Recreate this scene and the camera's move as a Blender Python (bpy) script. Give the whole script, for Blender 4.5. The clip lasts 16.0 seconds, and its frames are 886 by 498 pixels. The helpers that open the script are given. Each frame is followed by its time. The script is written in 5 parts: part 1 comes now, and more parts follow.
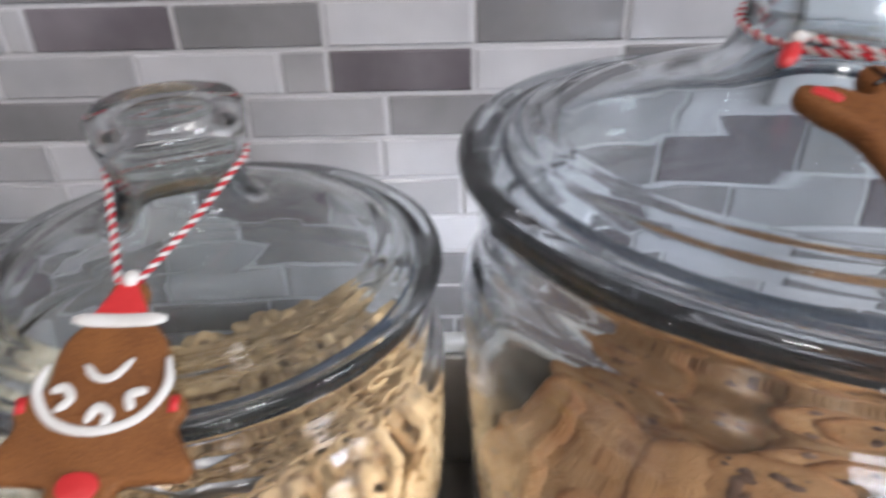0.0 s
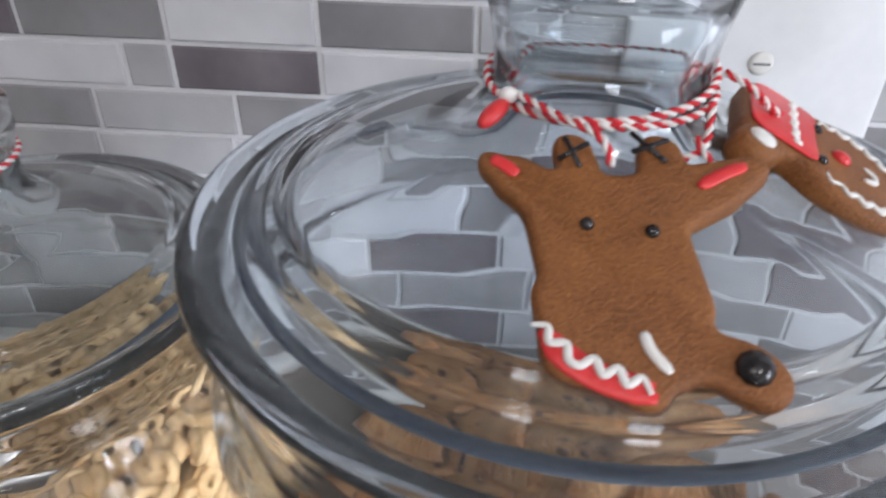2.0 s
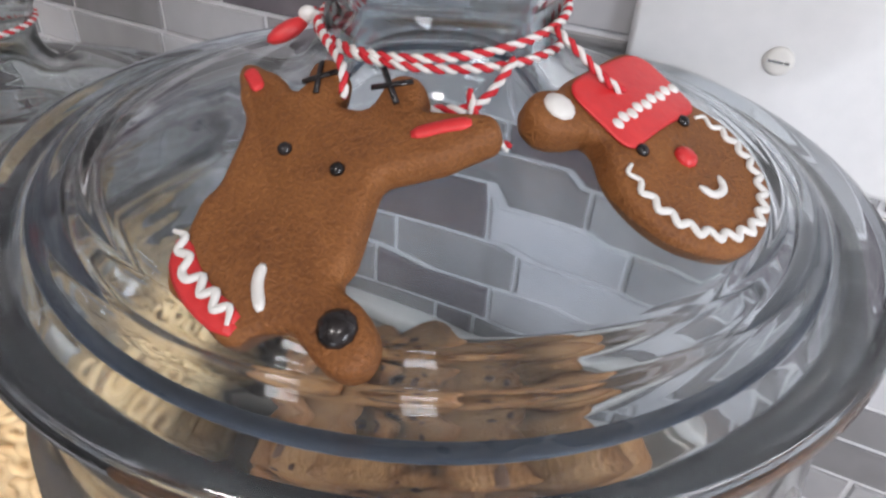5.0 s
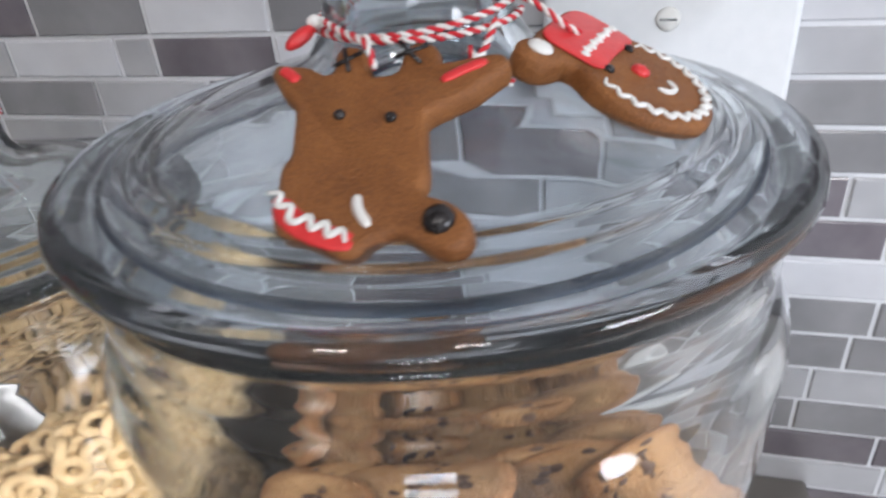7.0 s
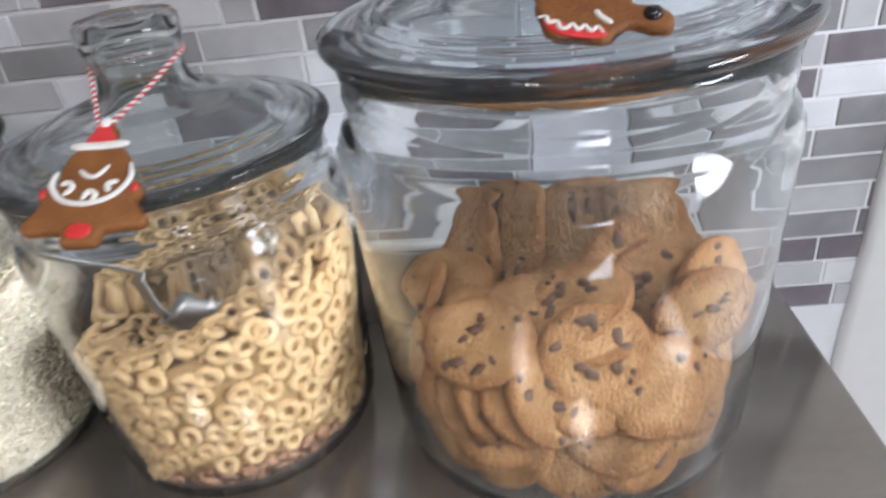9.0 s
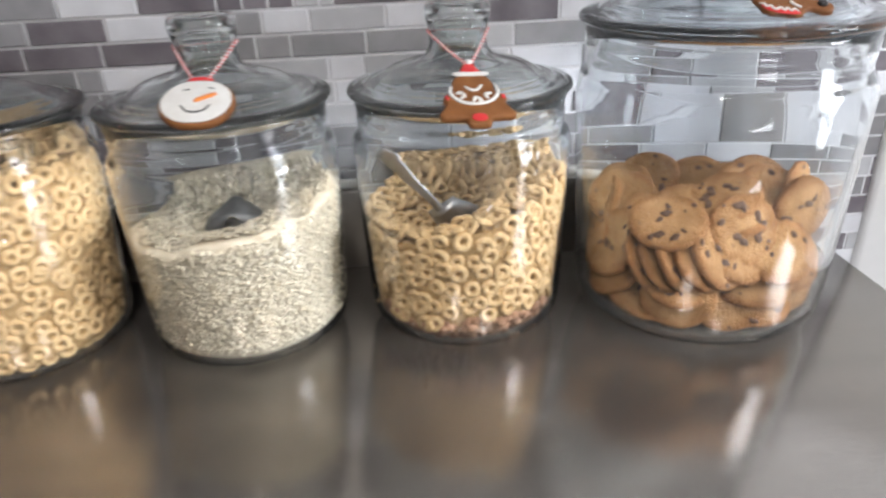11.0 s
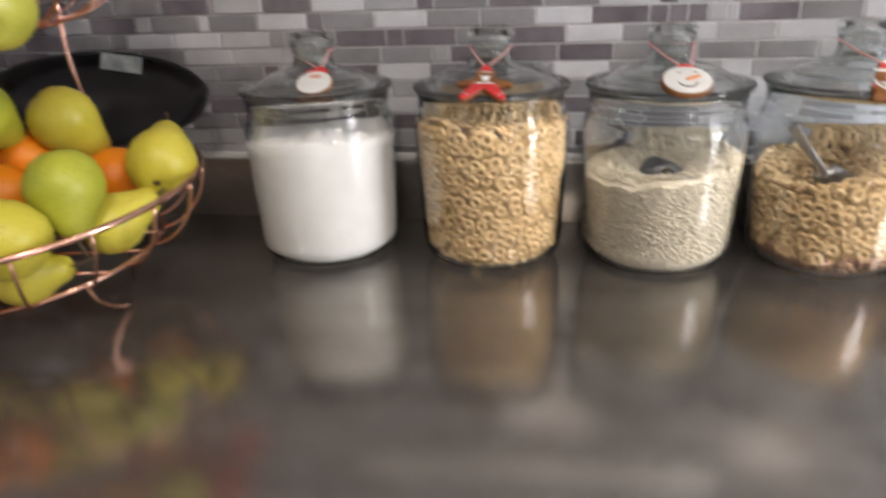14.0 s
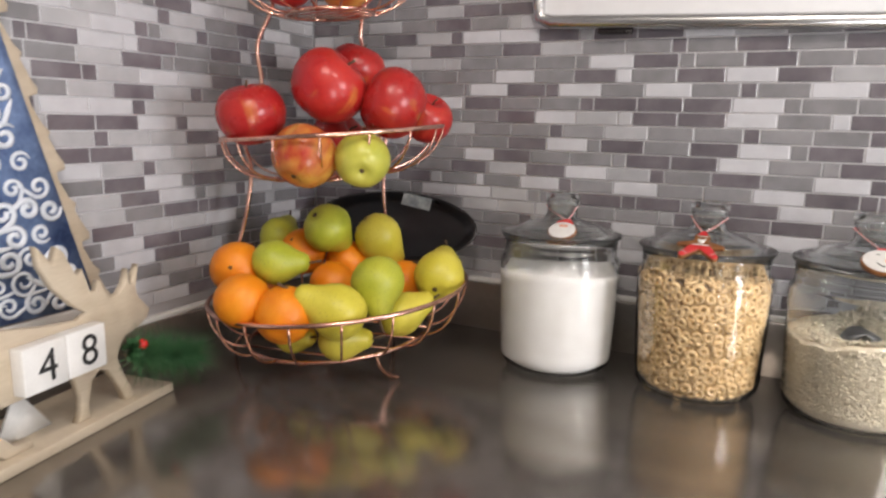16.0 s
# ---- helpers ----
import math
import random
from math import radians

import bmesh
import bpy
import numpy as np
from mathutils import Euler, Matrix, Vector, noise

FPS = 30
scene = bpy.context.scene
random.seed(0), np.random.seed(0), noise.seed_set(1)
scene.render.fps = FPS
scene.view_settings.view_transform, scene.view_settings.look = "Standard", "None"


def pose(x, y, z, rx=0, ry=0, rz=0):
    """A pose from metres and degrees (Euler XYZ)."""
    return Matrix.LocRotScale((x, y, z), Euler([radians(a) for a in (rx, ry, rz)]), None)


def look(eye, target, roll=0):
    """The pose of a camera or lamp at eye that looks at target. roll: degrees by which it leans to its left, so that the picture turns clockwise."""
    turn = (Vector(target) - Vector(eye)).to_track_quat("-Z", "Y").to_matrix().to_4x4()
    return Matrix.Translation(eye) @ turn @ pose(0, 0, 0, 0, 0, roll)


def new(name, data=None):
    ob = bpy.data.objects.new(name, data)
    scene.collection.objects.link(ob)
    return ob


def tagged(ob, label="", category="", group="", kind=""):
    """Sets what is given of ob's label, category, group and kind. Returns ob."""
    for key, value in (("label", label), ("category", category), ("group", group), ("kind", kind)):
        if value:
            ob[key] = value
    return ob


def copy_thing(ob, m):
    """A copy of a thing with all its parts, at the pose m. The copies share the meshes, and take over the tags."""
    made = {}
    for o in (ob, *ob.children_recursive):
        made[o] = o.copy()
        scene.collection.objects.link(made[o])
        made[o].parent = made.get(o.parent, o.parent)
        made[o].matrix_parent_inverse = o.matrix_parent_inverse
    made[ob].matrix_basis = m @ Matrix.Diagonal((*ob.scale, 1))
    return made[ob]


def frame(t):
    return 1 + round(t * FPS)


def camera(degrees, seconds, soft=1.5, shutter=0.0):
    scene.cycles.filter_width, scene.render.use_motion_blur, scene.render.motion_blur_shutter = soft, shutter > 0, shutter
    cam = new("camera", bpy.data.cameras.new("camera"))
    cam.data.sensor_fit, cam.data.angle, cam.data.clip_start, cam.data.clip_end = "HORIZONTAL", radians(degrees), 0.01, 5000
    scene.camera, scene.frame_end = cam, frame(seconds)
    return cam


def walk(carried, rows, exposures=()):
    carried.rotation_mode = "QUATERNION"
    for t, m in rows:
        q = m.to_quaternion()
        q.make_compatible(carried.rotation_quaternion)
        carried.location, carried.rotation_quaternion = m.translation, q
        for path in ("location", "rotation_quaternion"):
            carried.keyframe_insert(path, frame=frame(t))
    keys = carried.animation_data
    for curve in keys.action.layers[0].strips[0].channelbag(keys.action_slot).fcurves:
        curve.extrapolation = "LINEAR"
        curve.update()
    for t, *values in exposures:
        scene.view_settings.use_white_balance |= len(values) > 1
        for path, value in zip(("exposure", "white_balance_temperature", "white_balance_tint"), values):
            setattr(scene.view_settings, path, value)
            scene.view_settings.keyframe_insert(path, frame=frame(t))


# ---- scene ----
cam = camera(66.2, 16.0, soft=2.4, shutter=0.6)
PATH = [
    (0, (0.021, -0.293, 0.32), (-0.047, 1.429, -0.695), -1.8),
    (0.5, (0.049, -0.291, 0.325), (0.082, 1.444, -0.669), -2.4),
    (1, (0.07, -0.287, 0.327), (0.077, 1.441, -0.68), -1.5),
    (1.5, (0.092, -0.278, 0.326), (-0.072, 1.412, -0.731), -2.3),
    (2, (0.103, -0.267, 0.332), (-0.06, 1.395, -0.77), 0.8),
    (2.5, (0.127, -0.263, 0.336), (-0.132, 1.368, -0.792), -1.2),
    (3, (0.145, -0.26, 0.334), (-0.205, 1.341, -0.812), -0.4),
    (3.5, (0.157, -0.252, 0.33), (-0.366, 1.273, -0.854), -1.2),
    (4, (0.177, -0.247, 0.325), (-0.428, 1.241, -0.866), 1.0),
    (4.5, (0.19, -0.241, 0.323), (-0.499, 1.18, -0.905), 2.1),
    (4.7, (0.192, -0.239, 0.323), (-0.489, 1.203, -0.883), 3.3),
    (6.8, (0.187, -0.276, 0.313), (-0.335, 1.362, -0.71), -3.5),
    (7, (0.178, -0.286, 0.312), (-0.294, 1.379, -0.69), -4.7),
    (7.5, (0.164, -0.311, 0.31), (-0.224, 1.381, -0.682), -5.4),
    (8, (0.145, -0.333, 0.311), (-0.18, 1.37, -0.686), -7.9),
    (8.5, (0.117, -0.37, 0.312), (-0.107, 1.336, -0.706), -7.6),
    (9, (0.088, -0.41, 0.312), (-0.057, 1.289, -0.733), -7.3),
    (11.3, (-0.149, -0.631, 0.31), (-0.028, 1.182, -0.523), -2.0),
    (11.5, (-0.169, -0.651, 0.308), (-0.061, 1.177, -0.495), -1.2),
    (12, (-0.212, -0.696, 0.31), (-0.17, 1.156, -0.443), -1.6),
    (12.5, (-0.246, -0.73, 0.304), (-0.268, 1.133, -0.421), -2.0),
    (13, (-0.293, -0.772, 0.309), (-0.33, 1.051, -0.514), -2.3),
    (13.5, (-0.325, -0.807, 0.312), (-0.465, 0.981, -0.573), -2.2),
    (14, (-0.368, -0.829, 0.328), (-0.668, 0.981, -0.471), -2.2),
    (14.5, (-0.397, -0.859, 0.325), (-0.841, 0.983, -0.314), -1.2),
    (15, (-0.392, -0.891, 0.35), (-1.098, 0.916, -0.136), -1.4),
    (15.5, (-0.361, -0.952, 0.356), (-1.243, 0.8, -0.032), -1.0),
    (16, (-0.347, -1.021, 0.352), (-1.229, 0.735, -0.022), 1.3),
]
walk(cam, [(t, look(eye, target, roll)) for t, eye, target, roll in PATH],
     [(0, 0.30, 6250, 15), (1, 0.26, 6250, 15), (2.5, 0.12, 6050, 13), (3.5, 0.09, 6150, 13), (4.5, 0.12, 6350, 15), (7, 0.20, 6100, 12), (9, 0.30, 6100, 12), (11.5, 0.54, 6350, 11), (13.5, 0.44, 6600, 13), (16, 0.57, 6800, 15)])

# ---- world, lamps, exposure ----
ZC = 0.010          # top of the steel counter
world = bpy.data.worlds.new("room_world")
scene.world = world
world.use_nodes = True
world.node_tree.nodes["Background"].inputs["Color"].default_value = (0.75, 0.82, 0.95, 1)
world.node_tree.nodes["Background"].inputs["Strength"].default_value = 0.15


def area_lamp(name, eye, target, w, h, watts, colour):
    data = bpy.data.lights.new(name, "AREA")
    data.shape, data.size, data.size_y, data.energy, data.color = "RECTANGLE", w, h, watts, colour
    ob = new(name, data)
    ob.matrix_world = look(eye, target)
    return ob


area_lamp("ceiling_spot_lamp", (0.62, -1.18, 1.46), (0.30, -0.45, 0), 0.24, 0.24, 6.2, (1.0, 0.95, 0.89))
area_lamp("ceiling_spot_lamp", (-0.30, -1.34, 1.46), (-0.40, -0.55, 0), 0.24, 0.24, 6.6, (1.0, 0.94, 0.87))
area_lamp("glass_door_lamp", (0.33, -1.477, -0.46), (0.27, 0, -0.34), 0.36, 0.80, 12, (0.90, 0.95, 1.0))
area_lamp("side_window_lamp", (1.57, -0.85, 0.42), (-0.35, -0.45, 0.1), 0.6, 0.6, 21, (0.90, 0.95, 1.0))


# ---- materials ----
def material(name, low, high, rough=0.5, metal=0.0, scale=8.0, fine=120.0, bump=0.1, bump_size=0.001, mix=0.7,
             coat=0.0, spec=0.5, per_object=0.0, stretch=(1, 1, 1), rough_var=0.08, sss=0.0):
    """A surface whose colour wanders between low and high at two sizes, with fine relief and uneven gloss."""
    m = bpy.data.materials.new(name)
    m.use_nodes = True
    n, l = m.node_tree.nodes, m.node_tree.links
    b = n["Principled BSDF"]
    tc = n.new("ShaderNodeTexCoord")
    mp = n.new("ShaderNodeMapping")
    mp.inputs["Scale"].default_value = stretch
    l.new(tc.outputs["Object"], mp.inputs["Vector"])
    big, small = n.new("ShaderNodeTexNoise"), n.new("ShaderNodeTexNoise")
    big.inputs["Scale"].default_value, small.inputs["Scale"].default_value = scale, fine
    big.inputs["Detail"].default_value, small.inputs["Detail"].default_value = 4, 5
    info = n.new("ShaderNodeObjectInfo")
    shift = n.new("ShaderNodeVectorMath")
    shift.operation = "ADD"
    spread = n.new("ShaderNodeMath")
    spread.operation = "MULTIPLY"
    spread.inputs[1].default_value = 7.0
    l.new(info.outputs["Random"], spread.inputs[0])
    l.new(mp.outputs["Vector"], shift.inputs[0])
    l.new(spread.outputs[0], shift.inputs[1])
    for t in (big, small):
        l.new(shift.outputs[0], t.inputs["Vector"])
    both = n.new("ShaderNodeMix")
    both.inputs[0].default_value = 1 - mix
    l.new(big.outputs["Fac"], both.inputs[2])
    l.new(small.outputs["Fac"], both.inputs[3])
    ramp = n.new("ShaderNodeValToRGB")
    ramp.color_ramp.elements[0].position, ramp.color_ramp.elements[1].position = 0.34, 0.66
    ramp.color_ramp.elements[0].color, ramp.color_ramp.elements[1].color = (*low, 1), (*high, 1)
    l.new(both.outputs[0], ramp.inputs[0])
    colour = ramp.outputs[0]
    if per_object:
        hsv = n.new("ShaderNodeHueSaturation")
        rng = n.new("ShaderNodeMapRange")
        rng.inputs[3].default_value, rng.inputs[4].default_value = 1 - per_object, 1 + per_object
        l.new(info.outputs["Random"], rng.inputs[0])
        l.new(rng.outputs[0], hsv.inputs["Value"])
        l.new(colour, hsv.inputs["Color"])
        colour = hsv.outputs[0]
    l.new(colour, b.inputs["Base Color"])
    rr = n.new("ShaderNodeMapRange")
    rr.inputs[3].default_value, rr.inputs[4].default_value = max(0.02, rough - rough_var), min(1, rough + rough_var)
    l.new(big.outputs["Fac"], rr.inputs[0])
    l.new(rr.outputs[0], b.inputs["Roughness"])
    b.inputs["Metallic"].default_value = metal
    b.inputs["Specular IOR Level"].default_value = spec
    b.inputs["Coat Weight"].default_value = coat
    b.inputs["Coat Roughness"].default_value = 0.12
    if sss:
        b.inputs["Subsurface Weight"].default_value = sss
        b.inputs["Subsurface Radius"].default_value = (0.004, 0.002, 0.001)
    if bump:
        bp = n.new("ShaderNodeBump")
        bp.inputs["Strength"].default_value, bp.inputs["Distance"].default_value = bump, bump_size
        l.new(small.outputs["Fac"], bp.inputs["Height"])
        l.new(bp.outputs["Normal"], b.inputs["Normal"])
    return m


def glass(name, colour, rough=0.0, clear=1.0, wave=0.022):
    m = bpy.data.materials.new(name)
    m.use_nodes = True
    n, l = m.node_tree.nodes, m.node_tree.links
    b = n["Principled BSDF"]
    b.inputs["Base Color"].default_value = (*colour, 1)
    b.inputs["Transmission Weight"].default_value = clear
    b.inputs["IOR"].default_value = 1.47
    b.inputs["Roughness"].default_value = rough
    tc, ns, bp = n.new("ShaderNodeTexCoord"), n.new("ShaderNodeTexNoise"), n.new("ShaderNodeBump")
    ns.inputs["Scale"].default_value = 22
    ns.inputs["Detail"].default_value = 1
    bp.inputs["Strength"].default_value, bp.inputs["Distance"].default_value = wave, 0.002
    l.new(tc.outputs["Object"], ns.inputs["Vector"])
    l.new(ns.outputs["Fac"], bp.inputs["Height"])
    l.new(bp.outputs["Normal"], b.inputs["Normal"])
    return m


GLASS = glass("clear_glass", (0.955, 0.972, 0.976), 0.012, 0.992, 0.009)
LIDGLASS = glass("smoky_lid_glass", (0.81, 0.838, 0.83), 0.02, 0.985, 0.012)
BLUELID = glass("bluish_lid_glass", (0.835, 0.885, 0.915), 0.03, 0.985, 0.014)
GASKET = material("slate_blue_seal", (0.035, 0.052, 0.085), (0.06, 0.085, 0.125), 0.3, 0, 20, 200, 0.05)
TILE = {
    "W": material("white_tile", (0.53, 0.53, 0.555), (0.62, 0.62, 0.645), 0.2, 0, 30, 75, 0.16, 0.0016, mix=0.85, per_object=0.05),
    "L": material("light_grey_tile", (0.37, 0.368, 0.38), (0.46, 0.457, 0.47), 0.18, 0, 30, 75, 0.16, 0.0016, mix=0.85, per_object=0.1),
    "M": material("mid_grey_tile", (0.225, 0.22, 0.228), (0.30, 0.292, 0.302), 0.18, 0, 30, 75, 0.16, 0.0016, mix=0.85, per_object=0.12),
    "D": material("dark_mauve_tile", (0.126, 0.111, 0.124), (0.20, 0.179, 0.195), 0.17, 0, 30, 75, 0.16, 0.0016, mix=0.85, per_object=0.12),
}
GROUT = material("pale_grout", (0.62, 0.62, 0.64), (0.72, 0.72, 0.735), 0.7, 0, 20, 400, 0.2)
STEEL = material("brushed_counter_steel", (0.24, 0.218, 0.195), (0.34, 0.312, 0.282), 0.145, 0.75, 3, 160, 0.12, 0.0004, stretch=(1, 6, 1), rough_var=0.06)
UPSTAND = material("dark_steel_upstand", (0.36, 0.335, 0.31), (0.48, 0.46, 0.43), 0.36, 1.0, 3, 90, 0.06, 0.0004)
WALLPAINT = material("wall_paint", (0.56, 0.55, 0.53), (0.64, 0.63, 0.61), 0.8, 0, 2, 60, 0.1)
FLOOR = material("floor_tile_brown", (0.34, 0.30, 0.26), (0.46, 0.42, 0.37), 0.4, 0, 2, 30, 0.1)
CABINET = material("cabinet_wood", (0.10, 0.07, 0.05), (0.17, 0.12, 0.085), 0.45, 0, 3, 60, 0.1, stretch=(1, 1, 0.2))
ENAMEL = material("white_enamel", (0.80, 0.80, 0.80), (0.86, 0.86, 0.86), 0.25, 0, 4, 80, 0.02, rough_var=0.04)
PLASTIC = material("white_plate_plastic", (0.74, 0.75, 0.76), (0.82, 0.82, 0.83), 0.35, 0, 12, 200, 0.03)
CHROME = material("brushed_aluminium", (0.55, 0.55, 0.55), (0.72, 0.72, 0.72), 0.25, 1.0, 12, 200, 0.05)
CAULK = material("white_caulk", (0.66, 0.65, 0.62), (0.78, 0.77, 0.74), 0.6, 0, 20, 200, 0.2)
COPPER = material("copper_wire", (0.78, 0.42, 0.32), (0.90, 0.55, 0.43), 0.2, 1.0, 30, 300, 0.05)
FLOUR = material("white_flour", (0.72, 0.70, 0.665), (0.80, 0.785, 0.755), 0.95, 0, 40, 500, 0.5, 0.0015, spec=0.1)
CEREAL = material("toasted_oat_ring", (0.50, 0.32, 0.145), (0.68, 0.49, 0.265), 0.75, 0, 130, 900, 0.5, 0.0008, spec=0.25)
# darker cereal tone: the shade between the rings is put into this colour
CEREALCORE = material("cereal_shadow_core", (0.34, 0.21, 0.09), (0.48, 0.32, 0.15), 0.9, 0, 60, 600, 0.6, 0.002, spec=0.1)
OATS = material("rolled_oat", (0.72, 0.62, 0.45), (0.87, 0.78, 0.62), 0.85, 0, 160, 900, 0.5, 0.0008, spec=0.2)
OATBULK = material("packed_rolled_oats", (0.58, 0.48, 0.33), (0.88, 0.80, 0.65), 0.85, 0, 170, 420, 0.6, 0.001, spec=0.2, mix=0.6, stretch=(1, 1, 2.4))
BRAN = material("brown_bran_flake", (0.26, 0.13, 0.07), (0.48, 0.28, 0.17), 0.8, 0, 80, 600, 0.5, 0.001, spec=0.2)
COOKIE = material("baked_cookie", (0.31, 0.155, 0.058), (0.52, 0.305, 0.14), 0.8, 0, 55, 520, 1.0, 0.0028, spec=0.25, per_object=0.18)
CHIP = material("chocolate_chip", (0.075, 0.034, 0.018), (0.15, 0.078, 0.042), 0.7, 0, 100, 500, 0.2, 0.0006)
GINGER = material("gingerbread_dough", (0.165, 0.056, 0.014), (0.325, 0.126, 0.034), 0.55, 0, 70, 1300, 0.65, 0.0009, spec=0.4, mix=0.5)
ICING = material("white_icing", (0.76, 0.74, 0.70), (0.86, 0.85, 0.82), 0.4, 0, 90, 500, 0.3, 0.0006)
REDICING = material("red_icing", (0.60, 0.025, 0.03), (0.76, 0.05, 0.05), 0.35, 0, 90, 500, 0.3, 0.0006)
BLACKICING = material("black_icing", (0.008, 0.007, 0.007), (0.025, 0.02, 0.02), 0.22, 0, 90, 500, 0.2, 0.0005)
ORANGEICING = material("orange_icing", (0.75, 0.20, 0.03), (0.85, 0.28, 0.05), 0.4, 0, 90, 500, 0.2, 0.0005)
PINKICING = material("pink_icing", (0.66, 0.30, 0.20), (0.76, 0.40, 0.29), 0.4, 0, 90, 500, 0.2, 0.0005)
REDTWINE = material("red_twine", (0.50, 0.02, 0.03), (0.66, 0.05, 0.06), 0.8, 0, 300, 1500, 0.6, 0.0004, spec=0.2)
WHITETWINE = material("white_twine", (0.72, 0.69, 0.66), (0.84, 0.81, 0.78), 0.8, 0, 300, 1500, 0.6, 0.0004, spec=0.2)
DARKSTEEL = material("tarnished_scoop_steel", (0.16, 0.16, 0.165), (0.28, 0.28, 0.285), 0.4, 1.0, 20, 200, 0.05)
SPOON = material("scoop_steel", (0.32, 0.32, 0.32), (0.46, 0.46, 0.46), 0.34, 1.0, 20, 200, 0.05)
BLACKPAN = material("black_enamel_pan", (0.006, 0.006, 0.007), (0.018, 0.018, 0.02), 0.3, 0, 20, 300, 0.1)
LABELGREY = material("shiny_sticker", (0.22, 0.26, 0.27), (0.45, 0.50, 0.50), 0.25, 0, 60, 200, 0.1)
ORANGE = material("orange_peel", (0.84, 0.22, 0.006), (0.93, 0.32, 0.012), 0.42, 0, 25, 380, 0.5, 0.0012, per_object=0.06, sss=0.1)
PEAR_G = material("green_pear_skin", (0.33, 0.37, 0.028), (0.52, 0.53, 0.06), 0.4, 0, 18, 500, 0.15, 0.0006, per_object=0.1)
PEAR_Y = material("yellow_pear_skin", (0.58, 0.51, 0.045), (0.74, 0.64, 0.09), 0.4, 0, 18, 500, 0.15, 0.0006, per_object=0.08)
STEM = material("brown_stem", (0.05, 0.03, 0.015), (0.12, 0.07, 0.035), 0.8, 0, 60, 400, 0.3)
PLY = material("pale_plywood", (0.49, 0.405, 0.29), (0.63, 0.535, 0.41), 0.6, 0, 6, 90, 0.2, stretch=(1, 1, 7))
BLUE = material("blue_painted_board", (0.035, 0.07, 0.19), (0.21, 0.31, 0.52), 0.45, 0, 30, 160, 0.3)
SCROLL = material("pale_scroll_paint", (0.62, 0.67, 0.74), (0.80, 0.83, 0.87), 0.45, 0, 60, 300, 0.2)
BLOCKWHITE = material("white_painted_block", (0.74, 0.73, 0.70), (0.84, 0.83, 0.80), 0.55, 0, 30, 300, 0.2)
INK = material("black_ink", (0.01, 0.01, 0.01), (0.03, 0.03, 0.03), 0.6, 0, 60, 300, 0.0)
NEEDLE = material("pine_needle", (0.02, 0.085, 0.03), (0.06, 0.18, 0.065), 0.55, 0, 60, 400, 0.1)
BERRY = material("red_berry", (0.55, 0.015, 0.015), (0.7, 0.03, 0.025), 0.25, 0, 60, 300, 0.05)


def apple_material(name, gold):
    """Red skin with fine streaks down the flanks; gold is how much of it stays yellow."""
    m = material(name, (0.36, 0.012, 0.016), (0.53, 0.036, 0.026), 0.28, 0, 20, 350, 0.1, 0.0005, per_object=0.1)
    n, l = m.node_tree.nodes, m.node_tree.links
    b = n["Principled BSDF"]
    old = b.inputs["Base Color"].links[0].from_socket
    tc, mp, ns = n.new("ShaderNodeTexCoord"), n.new("ShaderNodeMapping"), n.new("ShaderNodeTexNoise")
    mp.inputs["Scale"].default_value = (60, 60, 9)
    ns.inputs["Scale"].default_value, ns.inputs["Detail"].default_value = 1.0, 5
    patch = n.new("ShaderNodeTexNoise")
    patch.inputs["Scale"].default_value, patch.inputs["Detail"].default_value = 14, 2
    l.new(tc.outputs["Object"], mp.inputs["Vector"])
    l.new(mp.outputs[0], ns.inputs["Vector"])
    l.new(tc.outputs["Object"], patch.inputs["Vector"])
    add = n.new("ShaderNodeMath")
    add.operation = "ADD"
    l.new(ns.outputs["Fac"], add.inputs[0])
    l.new(patch.outputs["Fac"], add.inputs[1])
    ramp = n.new("ShaderNodeValToRGB")
    ramp.color_ramp.elements[0].position = 0.58 - 0.25 * gold
    ramp.color_ramp.elements[1].position = 0.90 - 0.25 * gold
    half = n.new("ShaderNodeMath")
    half.operation = "MULTIPLY"
    half.inputs[1].default_value = 0.6
    l.new(add.outputs[0], half.inputs[0])
    l.new(half.outputs[0], ramp.inputs[0])
    mix = n.new("ShaderNodeMix")
    mix.data_type = "RGBA"
    l.new(ramp.outputs[0], mix.inputs[0])
    l.new(old, mix.inputs[6])
    mix.inputs[7].default_value = (0.70, 0.36, 0.07, 1)
    l.new(mix.outputs[2], b.inputs["Base Color"])
    return m


def brown_rim(m, radius):
    """Bakes the edge of a round biscuit darker than its middle."""
    n, l = m.node_tree.nodes, m.node_tree.links
    b = n["Principled BSDF"]
    old = b.inputs["Base Color"].links[0].from_socket
    tc, ln, rg, mx = n.new("ShaderNodeTexCoord"), n.new("ShaderNodeVectorMath"), n.new("ShaderNodeMapRange"), n.new("ShaderNodeMix")
    ln.operation = "LENGTH"
    mx.data_type, mx.blend_type = "RGBA", "MULTIPLY"
    rg.inputs[1].default_value, rg.inputs[2].default_value = radius * 0.62, radius * 1.04
    rg.inputs[3].default_value, rg.inputs[4].default_value = 0.0, 1.0
    l.new(tc.outputs["Object"], ln.inputs[0])
    l.new(ln.outputs["Value"], rg.inputs[0])
    l.new(rg.outputs[0], mx.inputs[0])
    l.new(old, mx.inputs[6])
    mx.inputs[7].default_value = (0.66, 0.50, 0.38, 1)
    l.new(mx.outputs[2], b.inputs["Base Color"])


